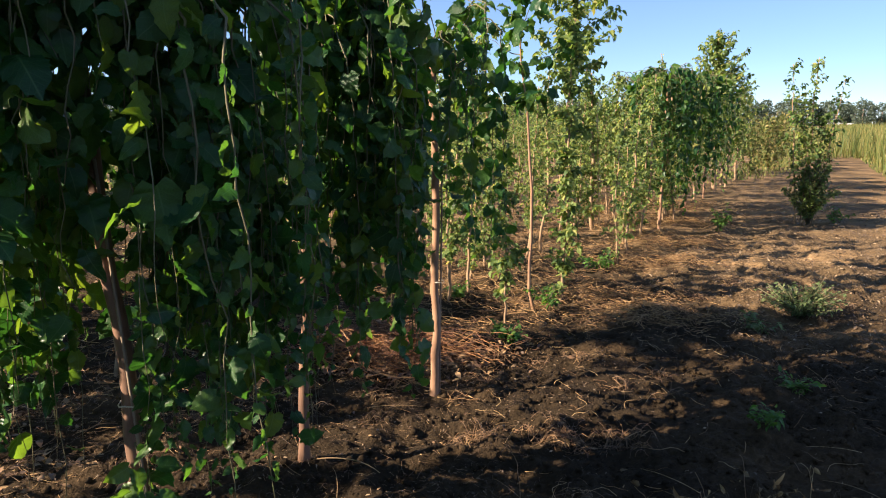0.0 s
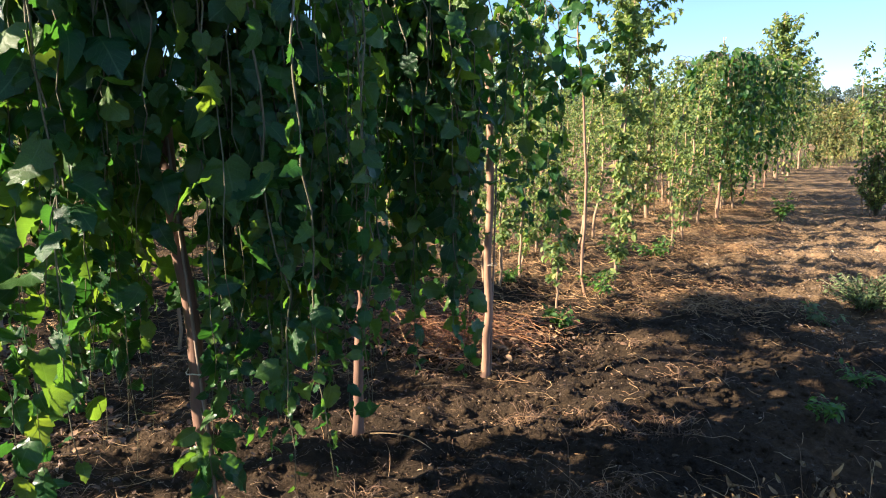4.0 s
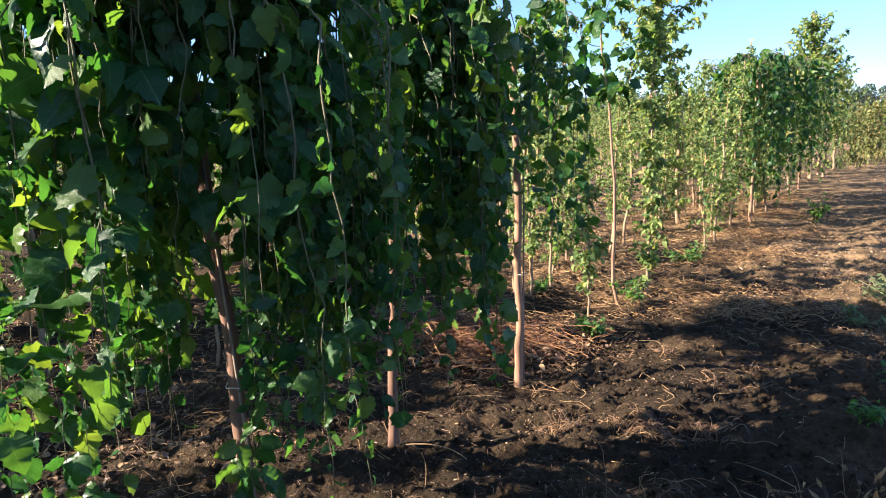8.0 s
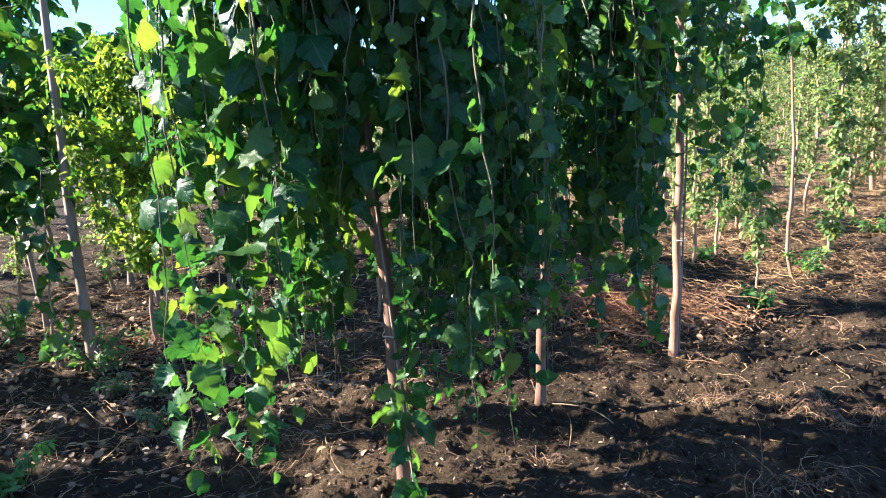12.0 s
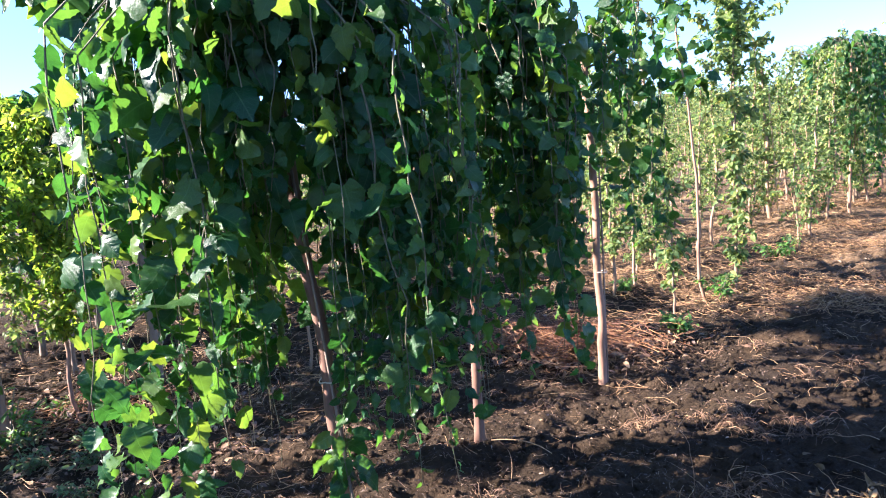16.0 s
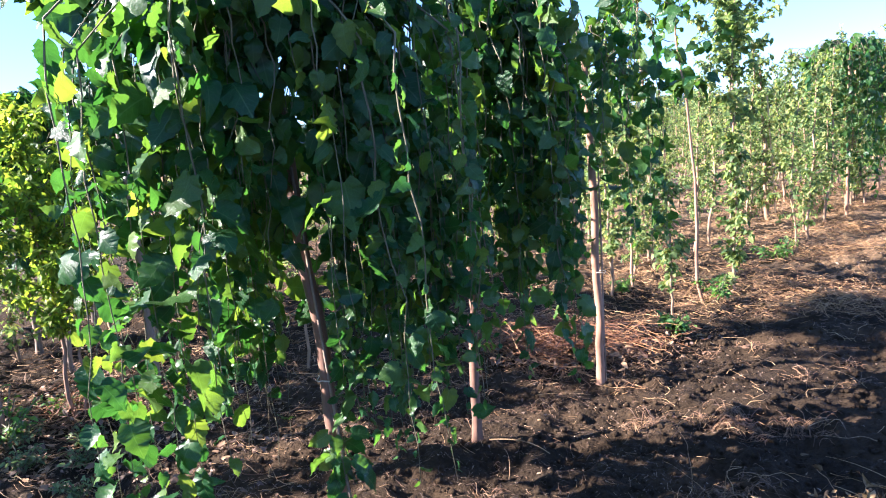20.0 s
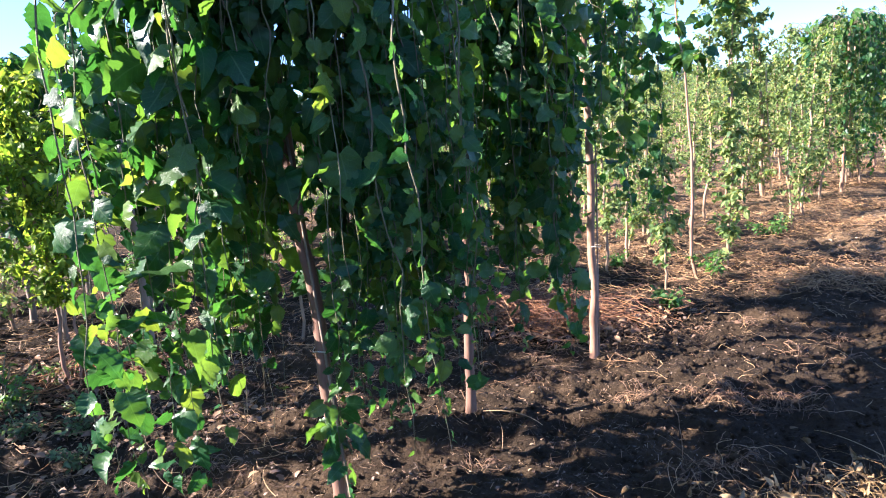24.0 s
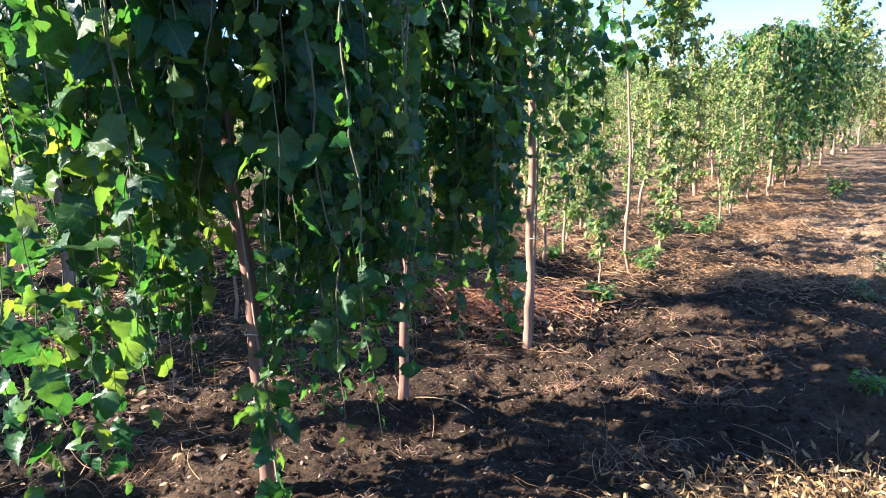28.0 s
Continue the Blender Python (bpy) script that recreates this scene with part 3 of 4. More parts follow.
# the three weeping trees beside the lane
weeping_tree(-0.9, 2.68, (-0.08, -0.02), 1.88, 0.58, 182,
             [(-180, 0.3), (-155, 0.12), (-135, 0.1), (-105, 0.3), (-75, 0.8), (-50, 0.75), (-20, 0.4), (20, 0.3), (60, 0.35), (120, 0.35)],
             0.086, 0.026, "large weeping mulberry with dense hanging shoots of dark green leaves",
             singles=300, bark=SHADED_RED_BARK, stake=(0.055, -0.03, 1.35, -0.1, 0.0), seed=6, step=0.072, short=0.36, behind=0.62, sprout=(0.5, -50, 0.14, 0.1, 22), parted=[(-82, -45, 0.97, 1.2, 0.12), (15, 150, 1.5, 3.0, 0.12), (20, 180, 0.0, 0.62, 0.1), (-180, -160, 0.0, 0.5, 0.1)],
             mass=[(0, 11, -178, -112, 0.7, 1.1, 0, 0.3, 0.8, 0.82), (11, 18, -150, -95, 0.5, 0.85, 0, 0.35, 0.85, 0.85), (18, 22, -160, -100, 0.25, 0.6, 0.6, 0), (22, 29, -110, -40, 0.2, 0.58, 1.05, 0), (29, 33, -90, -45, 0.3, 0.7, 0.95, 0),
                   (33, 41, -180, 180, 0.1, 0.35, 0.8, 0), (41, 43, -32, -8, 0.2, 0.4, 0.08, 0, 0.7), (43, 51, -15, 45, 0.4, 0.9, 0.3, 0, 0.9), (51, 70, 35, 140, 0.45, 1.02, 0.4, 0, 0.9),
                   (70, 92, -28, 28, 0.35, 1.15, 0.25, 0, 0.5, 0.5), (92, 118, -75, 130, 0.12, 0.75, 0.8, 0),
                   (118, 128, -165, -95, 0.3, 0.65, 0.85, 0), (128, 138, -125, -78, 0.3, 0.6, 0.9, 0), (138, 150, -42, 20, 0.3, 0.8, 0.32, 0, 0.65, 0.62), (150, 162, 10, 65, 0.45, 1.1, 0.22, 0, 0.85)])
tree_b = weeping_tree(-0.556, 3.43, (0.05, 0.02), 1.8, 0.43, 132,
                      [(-180, 0.7), (-130, 0.75), (-85, 0.8), (-50, 0.65), (-15, 0.35), (25, 0.45), (60, 0.35), (110, 0.5)],
                      0.067, 0.0215, "weeping mulberry with a straight reddish stem and hanging dark leafy shoots",
                      singles=300, seed=4, bark=SHADED_RED_BARK, step=0.054, short=0.48, arch=0.42, behind=0.9, parted=[(135, 180, 0.0, 3.0, 0.08), (100, 136, 1.55, 3.0, 0.1), (-180, -125, 0.8, 3.0, 0.1), (70, 180, 0.0, 0.5, 0.1)],
                      mass=[(0, 12, -110, -50, 0.15, 0.8, 0.6, 0), (12, 21, -40, 25, 0.35, 1.08, 0.28, 0), (21, 24, -30, 0, 0.85, 1.1, 0.2, 0), (24, 38, -70, 70, 0.15, 0.65, 0.8, 0), (38, 54, -40, 100, 0.2, 0.8, 1.05, 0), (54, 64, -140, -60, 0.15, 0.6, 0.5, 0), (64, 86, -65, 45, 0.4, 1.1, 0.42, 0, 0.9, 0.85), (86, 96, 35, 105, 0.65, 1.08, 0.28, 0), (96, 108, -45, 20, 0.5, 1.1, 0.22, 0, 0.9, 0.85), (108, 132, 45, 112, 0.45, 1.12, 0.6, 0, 0.75, 1.15)])
weeping_tree(-0.012, 4.187, (-0.02, 0.0), 1.7, 0.38, 36,
             [(-180, 1.0), (-140, 1.1), (-110, 1.25), (-60, 1.25), (-30, 0.85), (0, 0.6), (50, 0.6), (110, 0.8)],
             0.06, 0.022, "weeping mulberry with a bare sunlit tan stem and short hanging shoots",
             singles=240, seed=5, stake=(0.03, 0.03, 1.2, 0.0, 0.0), step=0.05, short=0.35, arch=0.36, mass=[(0, 7, -115, -45, 0.1, 0.85, 1.0, 0), (7, 11, -180, 180, 0.1, 0.8, 1.1, 0)])
lone = new("leaf", mesh_of("yellow_leaf", *BIG_LEAVES[0], YELLOWED, flat=BIG_LEAVES[0][0][:, :2]))
lone.parent = tree_b
lone.matrix_basis = Matrix.Translation((0.245, -0.07, 1.7)) @ pose(0, 0, 0, 70, 20, 30) @ Matrix.Scale(0.06, 4)
tagged(lone, "one orange-yellow leaf")

# young trees along the first row
whip_tree(0.07, 6.0, (0.0, 0.0), 1.75, [(0.35, 0.12), (1.1, 0.2), (1.75, 0.08)], 640, 0.044, 0.011,
          "thin pale young tree with few leaves over straw", seed=21)
whip_tree(0.25, 6.4, (0.02, 0.0), 1.9, [(0.3, 0.12), (1.2, 0.24), (1.9, 0.1)], 720, 0.044, 0.012,
          "thin pale young tree with few leaves over straw", seed=22)
whip_tree(0.5, 7.38, (-0.12, 0.0), 2.95, [(0.2, 0.2), (1.2, 0.3), (1.9, 0.2), (2.95, 0.08)], 1500, 0.046, 0.022,
          "young tree with a thicker pale stem and light green leaves", seed=23, twigs=16)
whip_tree(0.487, 5.52, (0.01, 0.0), 1.0, [(0.28, 0.08), (0.6, 0.12), (1.0, 0.06)], 420, 0.044, 0.009,
          "short bushy young tree with small dark leaves", seed=24, twigs=12)
whip_tree(0.745, 5.9, (-0.2, 0.02), 2.5, [(1.55, 0.08), (1.75, 0.2), (2.0, 0.3), (2.4, 0.24)], 130, 0.095, 0.013,
          "leaning slender young tree with large leaves near its top", seed=25, shapes=BIG_LEAVES, mat=MULBERRY, bark=BARK)
whip_tree(0.99, 6.15, (0.03, 0.0), 2.25, [(0.2, 0.1), (1.0, 0.14), (1.7, 0.17), (2.25, 0.08)], 1300, 0.05, 0.013,
          "slim young tree clothed with leaves from the ground up", seed=26, twigs=30)
whip_tree(1.1, 6.75, (0.05, 0.0), 3.15, [(1.75, 0.2), (2.0, 0.36), (2.6, 0.42), (3.15, 0.25)], 2300, 0.052, 0.013,
          "tall slim young tree with a leafy crown high over the row", seed=29, twigs=30)
whip_tree(1.83, 7.63, (0.0, 0.0), 1.45, [(0.12, 0.1), (0.5, 0.14), (1.45, 0.08)], 380, 0.042, 0.01,
          "thin young tree with small leaves low on its stem", seed=27)
whip_tree(2.06, 9.96, (-0.1, 0.0), 2.1, [(0.2, 0.15), (0.7, 0.22), (1.4, 0.28), (2.1, 0.15)], 1100, 0.048, 0.028,
          "young tree with a thick pale pinkish stem", seed=28, twigs=18, stake=(0.12, 0.03, 1.65, -0.12, 0.0))

# weeping trees further along the row
far_lows = [(-180, 0.2), (-90, 0.35), (0, 0.2), (90, 0.3)]
far_weeper = weeping_tree(2.85, 10.9, (0.0, 0.0), 1.98, 0.5, 38, far_lows, 0.058, 0.022,
                          "weeping mulberry with a pale stem further along the row", step=0.045, shapes=MID_LEAVES, bark=PALE_BARK, seed=31, leaf=WHIP_LEAF)
far_weeper_2 = weeping_tree(2.97, 9.93, (-0.02, 0.0), 2.0, 0.42, 62, [(-180, 0.35), (-90, 0.5), (0, 0.25), (90, 0.4)], 0.072, 0.017,
                            "slim dark weeping mulberry with a reddish stem further along the row", step=0.055, shapes=MID_LEAVES, seed=32)
for k, (x, y, s) in enumerate([(3.5, 11.35, 1.02), (4.04, 12.0, 1.05), (4.55, 13.0, 1.0), (5.1, 14.0, 1.04), (6.5, 16.4, 1.0)]):
    copy_thing(far_weeper if k % 2 == 0 else far_weeper_2,
               Matrix.Translation(at_ground(x, y)) @ pose(0, 0, 0, 0, 0, 70 * k + 25) @ Matrix.Scale(s, 4))
whip_tree(2.6, 9.54, (0.05, 0.0), 1.75, [(0.2, 0.1), (1.3, 0.2), (1.75, 0.1)], 560, 0.046, 0.013,
          "slender pale young tree among weeping trees", seed=33)
whip_tree(3.4, 10.6, (-0.35, 0.0), 2.4, [(0.25, 0.14), (1.2, 0.2), (1.8, 0.14), (2.25, 0.05)], 640, 0.046, 0.013,
          "tall slim young tree whose tip stands over the row", seed=34, upright=0.9, twigs=16)
whip_tree(5.85, 15.42, (-0.15, 0.0), 3.3, [(1.3, 0.35), (1.8, 0.65), (2.5, 0.5), (3.15, 0.15)], 2600, 0.075, 0.045,
          "taller sunlit tree with a pale trunk at the row's end", seed=35, twigs=46, upright=1.0, bark=PALE_BARK)
whip_tree(6.6, 16.9, (0.0, 0.0), 2.6, [(0.6, 0.35), (1.5, 0.6), (2.6, 0.15)], 1000, 0.08, 0.03,
          "light green young tree at the end of the row", seed=36, twigs=36, upright=0.9)
whip_tree(7.39, 18.0, (0.0, 0.0), 2.4, [(0.5, 0.3), (1.4, 0.5), (2.4, 0.15)], 700, 0.08, 0.03,
          "light green young tree at the end of the row", seed=37, twigs=30, upright=0.9)

# the second row, seen past the first, with unseen trees added for their shadows
whip_tree(-3.148, 3.375, (0.07, 0.08), 3.15, [(2.3, 0.2), (2.6, 0.3), (3.1, 0.25)], 30, 0.12, 0.03,
          "young mulberry with a tall bare grey stem and thin crown", seed=41, shapes=BIG_LEAVES, mat=MULBERRY, bark=GREY_BARK, twigs=18, wobble=0.004)
whip_tree(-3.21, 3.2, (0.08, 0.05), 1.1, [(0.1, 0.1), (0.6, 0.14), (1.1, 0.08)], 46, 0.095, 0.007,
          "small mulberry seedling with a few large leaves", seed=42, shapes=BIG_LEAVES, mat=MULBERRY, twigs=8)
whip_tree(-2.81, 3.55, (-0.1, 0.05), 1.7, [(0.5, 0.2), (0.9, 0.36), (1.4, 0.36), (1.7, 0.2)], 3200, 0.046, 0.012,
          "young tree with a reddish stem and feathery yellow-green leaves", seed=43, bark=BARK, shapes=SMALL_LEAVES, mat=FRESH_LEAF, twigs=34)
whip_tree(-2.77, 3.57, (0.03, 0.06), 1.1, [(0.7, 0.1), (0.9, 0.2), (1.1, 0.12)], 320, 0.046, 0.009,
          "thin reddish sapling with feathery yellow-green leaves", seed=48, bark=BARK, shapes=SMALL_LEAVES, mat=FRESH_LEAF)
whip_tree(-1.85, 4.456, (0.05, 0.0), 1.7, [(0.9, 0.12), (1.3, 0.22), (1.7, 0.15)], 140, 0.075, 0.01,
          "thin pale young tree behind the weeping trees", seed=44)
# unseen tree, placed for the round shadow of its crown on the lane
whip_tree(-2.71, 4.11, (0.0, 0.0), 3.0, [(2.1, 0.35), (2.45, 0.55), (3.0, 0.37)], 980, 0.12, 0.026,
          "unseen tall young mulberry whose dense high crown shades the lane", seed=45, shapes=BIG_LEAVES, mat=MULBERRY, bark=GREY_BARK, twigs=30, wobble=0.004)
whip_tree(-3.75, 2.95, (0.05, 0.1), 1.85, [(0.75, 0.15), (1.3, 0.4), (1.85, 0.3)], 110, 0.13, 0.012,
          "young mulberry with large spreading leaves in the second row", seed=47, shapes=BIG_LEAVES, mat=MULBERRY, bark=GREY_BARK, twigs=16)
for k, (x, y, h, n_l) in enumerate([(-3.95, 3.75, 2.0, 340), (-3.5, 4.3, 1.85, 340), (-3.3, 4.95, 1.95, 360), (-4.8, 4.6, 2.7, 460)]):
    whip_tree(x, y, (0.05, 0.0), h, [(0.75, 0.2), (1.2, 0.45), (1.6, 0.5), (h, 0.25)], n_l, 0.125, 0.018,
              "young mulberry with spreading sunlit leaves in the second row", seed=140 + k, shapes=BIG_LEAVES, mat=MULBERRY, bark=GREY_BARK, twigs=22)
# out of view: added to cast the narrow dark band across the soil
whip_tree(-4.65, 2.1, (0.0, 0.0), 2.55, [(0.5, 0.1), (1.2, 0.15), (2.0, 0.15), (2.55, 0.1)], 230, 0.1, 0.018,
          "slim young mulberry out of view that casts a narrow shadow", seed=49, shapes=BIG_LEAVES, mat=MULBERRY, bark=GREY_BARK, twigs=26)
# another beyond the left edge, added only to shade the soil there
whip_tree(-4.95, 2.38, (0.0, 0.0), 1.65, [(0.6, 0.2), (1.1, 0.34), (1.65, 0.2)], 240, 0.11, 0.016,
          "low spreading mulberry out of view, added to shade the soil", seed=149, shapes=BIG_LEAVES, mat=MULBERRY, bark=GREY_BARK, twigs=20)
left_lows = [(-180, 0.9), (-90, 0.9), (0, 1.0), (90, 0.9)]
# this tree and its first two copies are out of view, added for shade
side_weeper = weeping_tree(-5.2, 1.1, (0.0, 0.0), 2.0, 0.55, 40, left_lows, 0.11, 0.026,
                           "weeping mulberry with lit green leaves in the second row", step=0.06, seed=46, bark=GREY_BARK)
for k, (x, y, a, s) in enumerate([(-5.6, 0.1, 80, 1.0), (-6.0, -0.9, 200, 1.05), (-4.25, 4.8, 140, 0.92), (-4.41, 5.6, 20, 0.95)]):
    copy_thing(side_weeper, Matrix.Translation(at_ground(x, y)) @ pose(0, 0, 0, 0, 0, a) @ Matrix.Scale(s, 4))

# rows behind: plain young trees, copied from a few of them
kinds = [
    (1.8, [(0.3, 0.1), (0.9, 0.2), (1.8, 0.08)], 820, 0.037, 0.015, "slender young nursery tree with light green leaves"),
    (2.05, [(0.4, 0.1), (1.2, 0.24), (2.05, 0.1)], 1000, 0.037, 0.016, "slender young nursery tree with light green leaves"),
    (1.5, [(0.15, 0.14), (0.8, 0.24), (1.5, 0.1)], 900, 0.036, 0.013, "bushy young nursery tree with light green leaves"),
    (2.3, [(0.45, 0.1), (1.4, 0.28), (2.3, 0.12)], 1200, 0.039, 0.018, "tall young nursery tree with light green leaves"),
    (1.95, [(0.6, 0.14), (1.3, 0.34), (1.95, 0.15)], 1000, 0.04, 0.018, "young nursery tree with a short bare stem")]
made = {}
spot = np.random.default_rng(99)
ahead, left = np.array((0.474, 0.88)), np.array((-0.88, 0.474))
for row, (off, s0, s1, gap) in enumerate([(2.08, 8.3, 11.6, 0.62), (3.1, 5.5, 22, 0.48), (4.35, 5.4, 24, 0.6), (5.95, -2.5, 26, 0.55), (7.7, -3.5, 28, 0.65),
                                          (10.6, -5, 30, 0.8), (14.0, -8, 36, 1.2), (18.0, -9, 44, 1.6)]):
    s = s0
    while s < s1:
        x, y = ahead * s + left * (off + spot.normal() * 0.12)
        s += gap * spot.uniform(0.7, 1.3)
        k = int(spot.integers(5))
        if k not in made:
            h, c, lv, ls, g, lb = kinds[k]
            made[k] = whip_tree(x, y, (spot.normal() * 0.08, spot.normal() * 0.05), h, c, lv, ls, g, lb, seed=60 + k, twigs=24, split=False)
        else:
            copy_thing(made[k], Matrix.Translation(at_ground(x, y)) @ pose(0, 0, 0, spot.normal() * 2, spot.normal() * 2, spot.uniform(0, 360))
                       @ Matrix.Scale(spot.uniform(0.8, 1.02), 4))


# ---- low plants ----
def weed(x, y, spread_r, height, leaves, size, label, mat=None, shapes=None, seed=0, name="weed", stems=9, category="weed"):
    r = np.random.default_rng(seed)
    ob = thing(name, at_ground(x, y, 0.0), label, category)
    a, d = r.uniform(0, 2 * np.pi, stems), r.uniform(0.3, 1, stems)
    s = np.linspace(0, 1, 5)
    tips = np.stack([np.cos(a) * d * spread_r, np.sin(a) * d * spread_r, height * r.uniform(0.55, 1.1, stems) * (1.15 - 0.4 * d)], -1)
    lines = tips[:, None] * s[None, :, None] ** np.array((1.3, 1.3, 0.85))
    lines[:, 0, 2] -= 0.02
    v, t = tubes(lines, np.full((stems, 5), 0.0025 + 0.004 * height), 4)
    part("stem_work", mesh_of("stem_work", v, t, SHOOT), ob, "", "stuff")
    w, f = r.integers(stems, size=leaves), r.uniform(0.25, 1, leaves) * 4
    i0 = np.minimum(f.astype(int), 3)
    fr = (f - i0)[:, None]
    at = lines[w, i0] * (1 - fr) + lines[w, i0 + 1] * fr + r.normal(size=(leaves, 3)) * 0.012
    at[:, 2] = np.maximum(at[:, 2], 0.015)
    b = r.uniform(0, 2 * np.pi, leaves)
    o = np.stack([np.cos(b), np.sin(b), np.zeros(leaves)], -1)
    turns = leaf_frames(o + r.normal(size=(leaves, 3)) * 0.35, np.array((0, 0, 1.0)) + r.normal(size=(leaves, 3)) * 0.4)
    me = leaves_mesh("foliage", shapes or SMALL_LEAVES, at, turns, size * r.uniform(0.6, 1.3, leaves),
                     r.integers(len(shapes or SMALL_LEAVES), size=leaves), mat or WEED)
    part("foliage", me, ob, "", "stuff")
    return ob


weed(0.45, 4.98, 0.15, 0.14, 150, 0.045, "low bright green weed clump on bare soil", seed=1)
weed(0.16, 6.15, 0.1, 0.14, 90, 0.045, "low bright green weed clump between thin stems", seed=2)
weed(0.85, 5.85, 0.2, 0.2, 130, 0.045, "green weeds round the foot of a young tree", seed=3)
weed(1.55, 7.3, 0.2, 0.2, 130, 0.05, "green weeds in the straw", seed=4)
weed(2.8, 5.85, 0.32, 0.3, 1900, 0.028, "pale green feathery weed on the lane", seed=5, stems=60, mat=PALE_WEED)
weed(2.28, 5.42, 0.2, 0.16, 120, 0.04, "small pale green weed on the lane", seed=6, mat=PALE_WEED)
weed(3.66, 9.65, 0.22, 0.4, 180, 0.05, "small yellowish green bush on the lane", seed=7)
weed(1.57, 3.74, 0.12, 0.1, 80, 0.04, "small dark green weed in the shade on the lane", seed=8)
weed(1.97, 4.33, 0.14, 0.1, 80, 0.04, "small dark green weed in the shade on the lane", seed=9)
weed(-2.42, 2.25, 0.2, 0.2, 130, 0.05, "green weed at the edge of the soil", seed=10)
more = np.random.default_rng(31)
for k in range(14):
    wx, wy = ahead * more.uniform(-0.5, 5.5) + left * more.uniform(4.0, 7.0)
    weed(wx, wy, more.uniform(0.12, 0.3), more.uniform(0.12, 0.4), 140, 0.045, "green weeds between the rows of young trees", seed=80 + k, mat=(WEED, PALE_WEED)[k % 2])
for k, (x, y) in enumerate([(-2.55, 3.3), (-2.4, 3.12), (-2.9, 3.28), (-2.65, 3.02), (-3.05, 3.75), (-2.2, 2.85)]):
    weed(x, y, 0.12, 0.12, 130, 0.028, "low olive weed among dry litter", seed=110 + k, mat=PALE_WEED)
weed(-2.95, 3.6, 0.15, 0.15, 90, 0.04, "low green weed among straw", seed=11)
for k, (dx, lean_x, h, n_l) in enumerate([(-0.1, -0.28, 2.3, 260), (0.0, -0.02, 2.4, 320), (0.12, 0.26, 2.1, 170), (-0.04, -0.12, 1.7, 420), (0.06, 0.1, 1.6, 420)]):
    whip_tree(5.35 + dx, 10.72, (lean_x, 0.0), h, [(0.3, 0.2), (0.9, 0.24), (1.4, 0.16), (h, 0.07)], n_l, 0.058, 0.011,
              "upright thin shrub stem with sparse leaves on the lane", name="shrub", seed=50 + k, twigs=20, upright=1.8, mat=WHIP_LEAF if k % 2 else FAR_LEAF,
              category="shrub", group="shrubs on the lane")
weed(5.4, 10.7, 0.42, 0.85, 1300, 0.055, "dense green undergrowth round tall thin shrubs", seed=14, stems=34, mat=WHIP_LEAF)
weed(5.45, 10.75, 0.25, 1.3, 500, 0.055, "olive leafy stems in the middle of the shrubs", seed=15, stems=14, mat=PALE_WEED)
weed(5.75, 10.65, 0.25, 0.22, 140, 0.05, "low green weed beside a shrub", seed=12)
for k, (x, y, h) in enumerate([(9.9, 21.6, 1.35), (10.5, 22.5, 1.5), (11.3, 24.1, 1.4), (12.6, 26.4, 1.5), (8.9, 20.4, 1.3)]):
    whip_tree(x, y, (0, 0), h, [(0.08, 0.35), (0.6, 0.6), (h, 0.25)], 900, 0.075, 0.02, "olive-green bush at the end of the row",
              name="shrub", seed=70 + k, twigs=34, upright=1.2, category="shrub", group="bushes at the row's end", mat=GRASS)


# ---- straw, twigs and dead leaves ----
def straws(name, spots, lengths, thick, label, mat, lift=0.012, seed=0, sides=3, flat=0.25):
    r = np.random.default_rng(seed)
    k = len(spots)
    a = r.uniform(0, 2 * np.pi, k)
    d = np.stack([np.cos(a), np.sin(a)], -1)
    s = np.linspace(-0.5, 0.5, 5)
    bend = r.normal(size=(k, 1)) * 0.1
    p = spots[:, None] + s[None, :, None] * lengths[:, None, None] * d[:, None]
    p += (bend * (s**2)[None])[..., None] * lengths[:, None, None] * np.stack([-d[:, 1], d[:, 0]], -1)[:, None]
    z = ground_h(p[..., 0], p[..., 1])
    z = np.maximum(z, z.mean(1, keepdims=True)) + r.uniform(0.2, 1.3, (k, 1)) * lift + flat * s[None] * lengths[:, None] * r.normal(size=(k, 1)) * 0.4
    z = np.maximum(z, ground_h(p[..., 0], p[..., 1]) + 0.002)
    v, t = tubes(np.concatenate([p, z[..., None]], -1), thick * r.uniform(0.5, 1.4, (k, 1)) * np.ones((1, 5)), sides)
    ob = new(name, mesh_of(name, v, t, mat))
    return tagged(ob, label, "straw", kind="stuff")


def in_rows(r, count, off, s):
    u, w = r.uniform(*off, count), r.uniform(*s, count)
    return ahead * w[:, None] + left * u[:, None]


r = np.random.default_rng(5)
heap = r.normal(size=(1300, 2)) * (0.27, 0.17) + (-0.3, 4.75)
straws("straw_heap", heap, 0.05 + 0.3 * r.random(1300) ** 2, 0.0022, "heap of reddish brown dry stalks behind the trees", RUSSET, 0.13, 1, flat=0.5)
bed = in_rows(r, 7500, (1.8, 3.7), (3.6, 14.0))
straws("straw_litter", bed, 0.03 + 0.2 * r.random(len(bed)) ** 2.2, 0.0018, "orange-brown straw strewn under the trees", STRAW, 0.035, 2, flat=0.3)
patch = np.concatenate([r.normal(size=(800, 2)) * (0.36, 0.2) + c for c in ((1.4, 6.3), (2.2, 7.6), (1.6, 5.7), (2.9, 8.9), (3.5, 10.6))])
straws("straw_patch", patch, 0.03 + 0.14 * r.random(len(patch)) ** 1.8, 0.0018, "patches of sunlit orange straw beside the row", STRAW, 0.05, 3, flat=0.4)
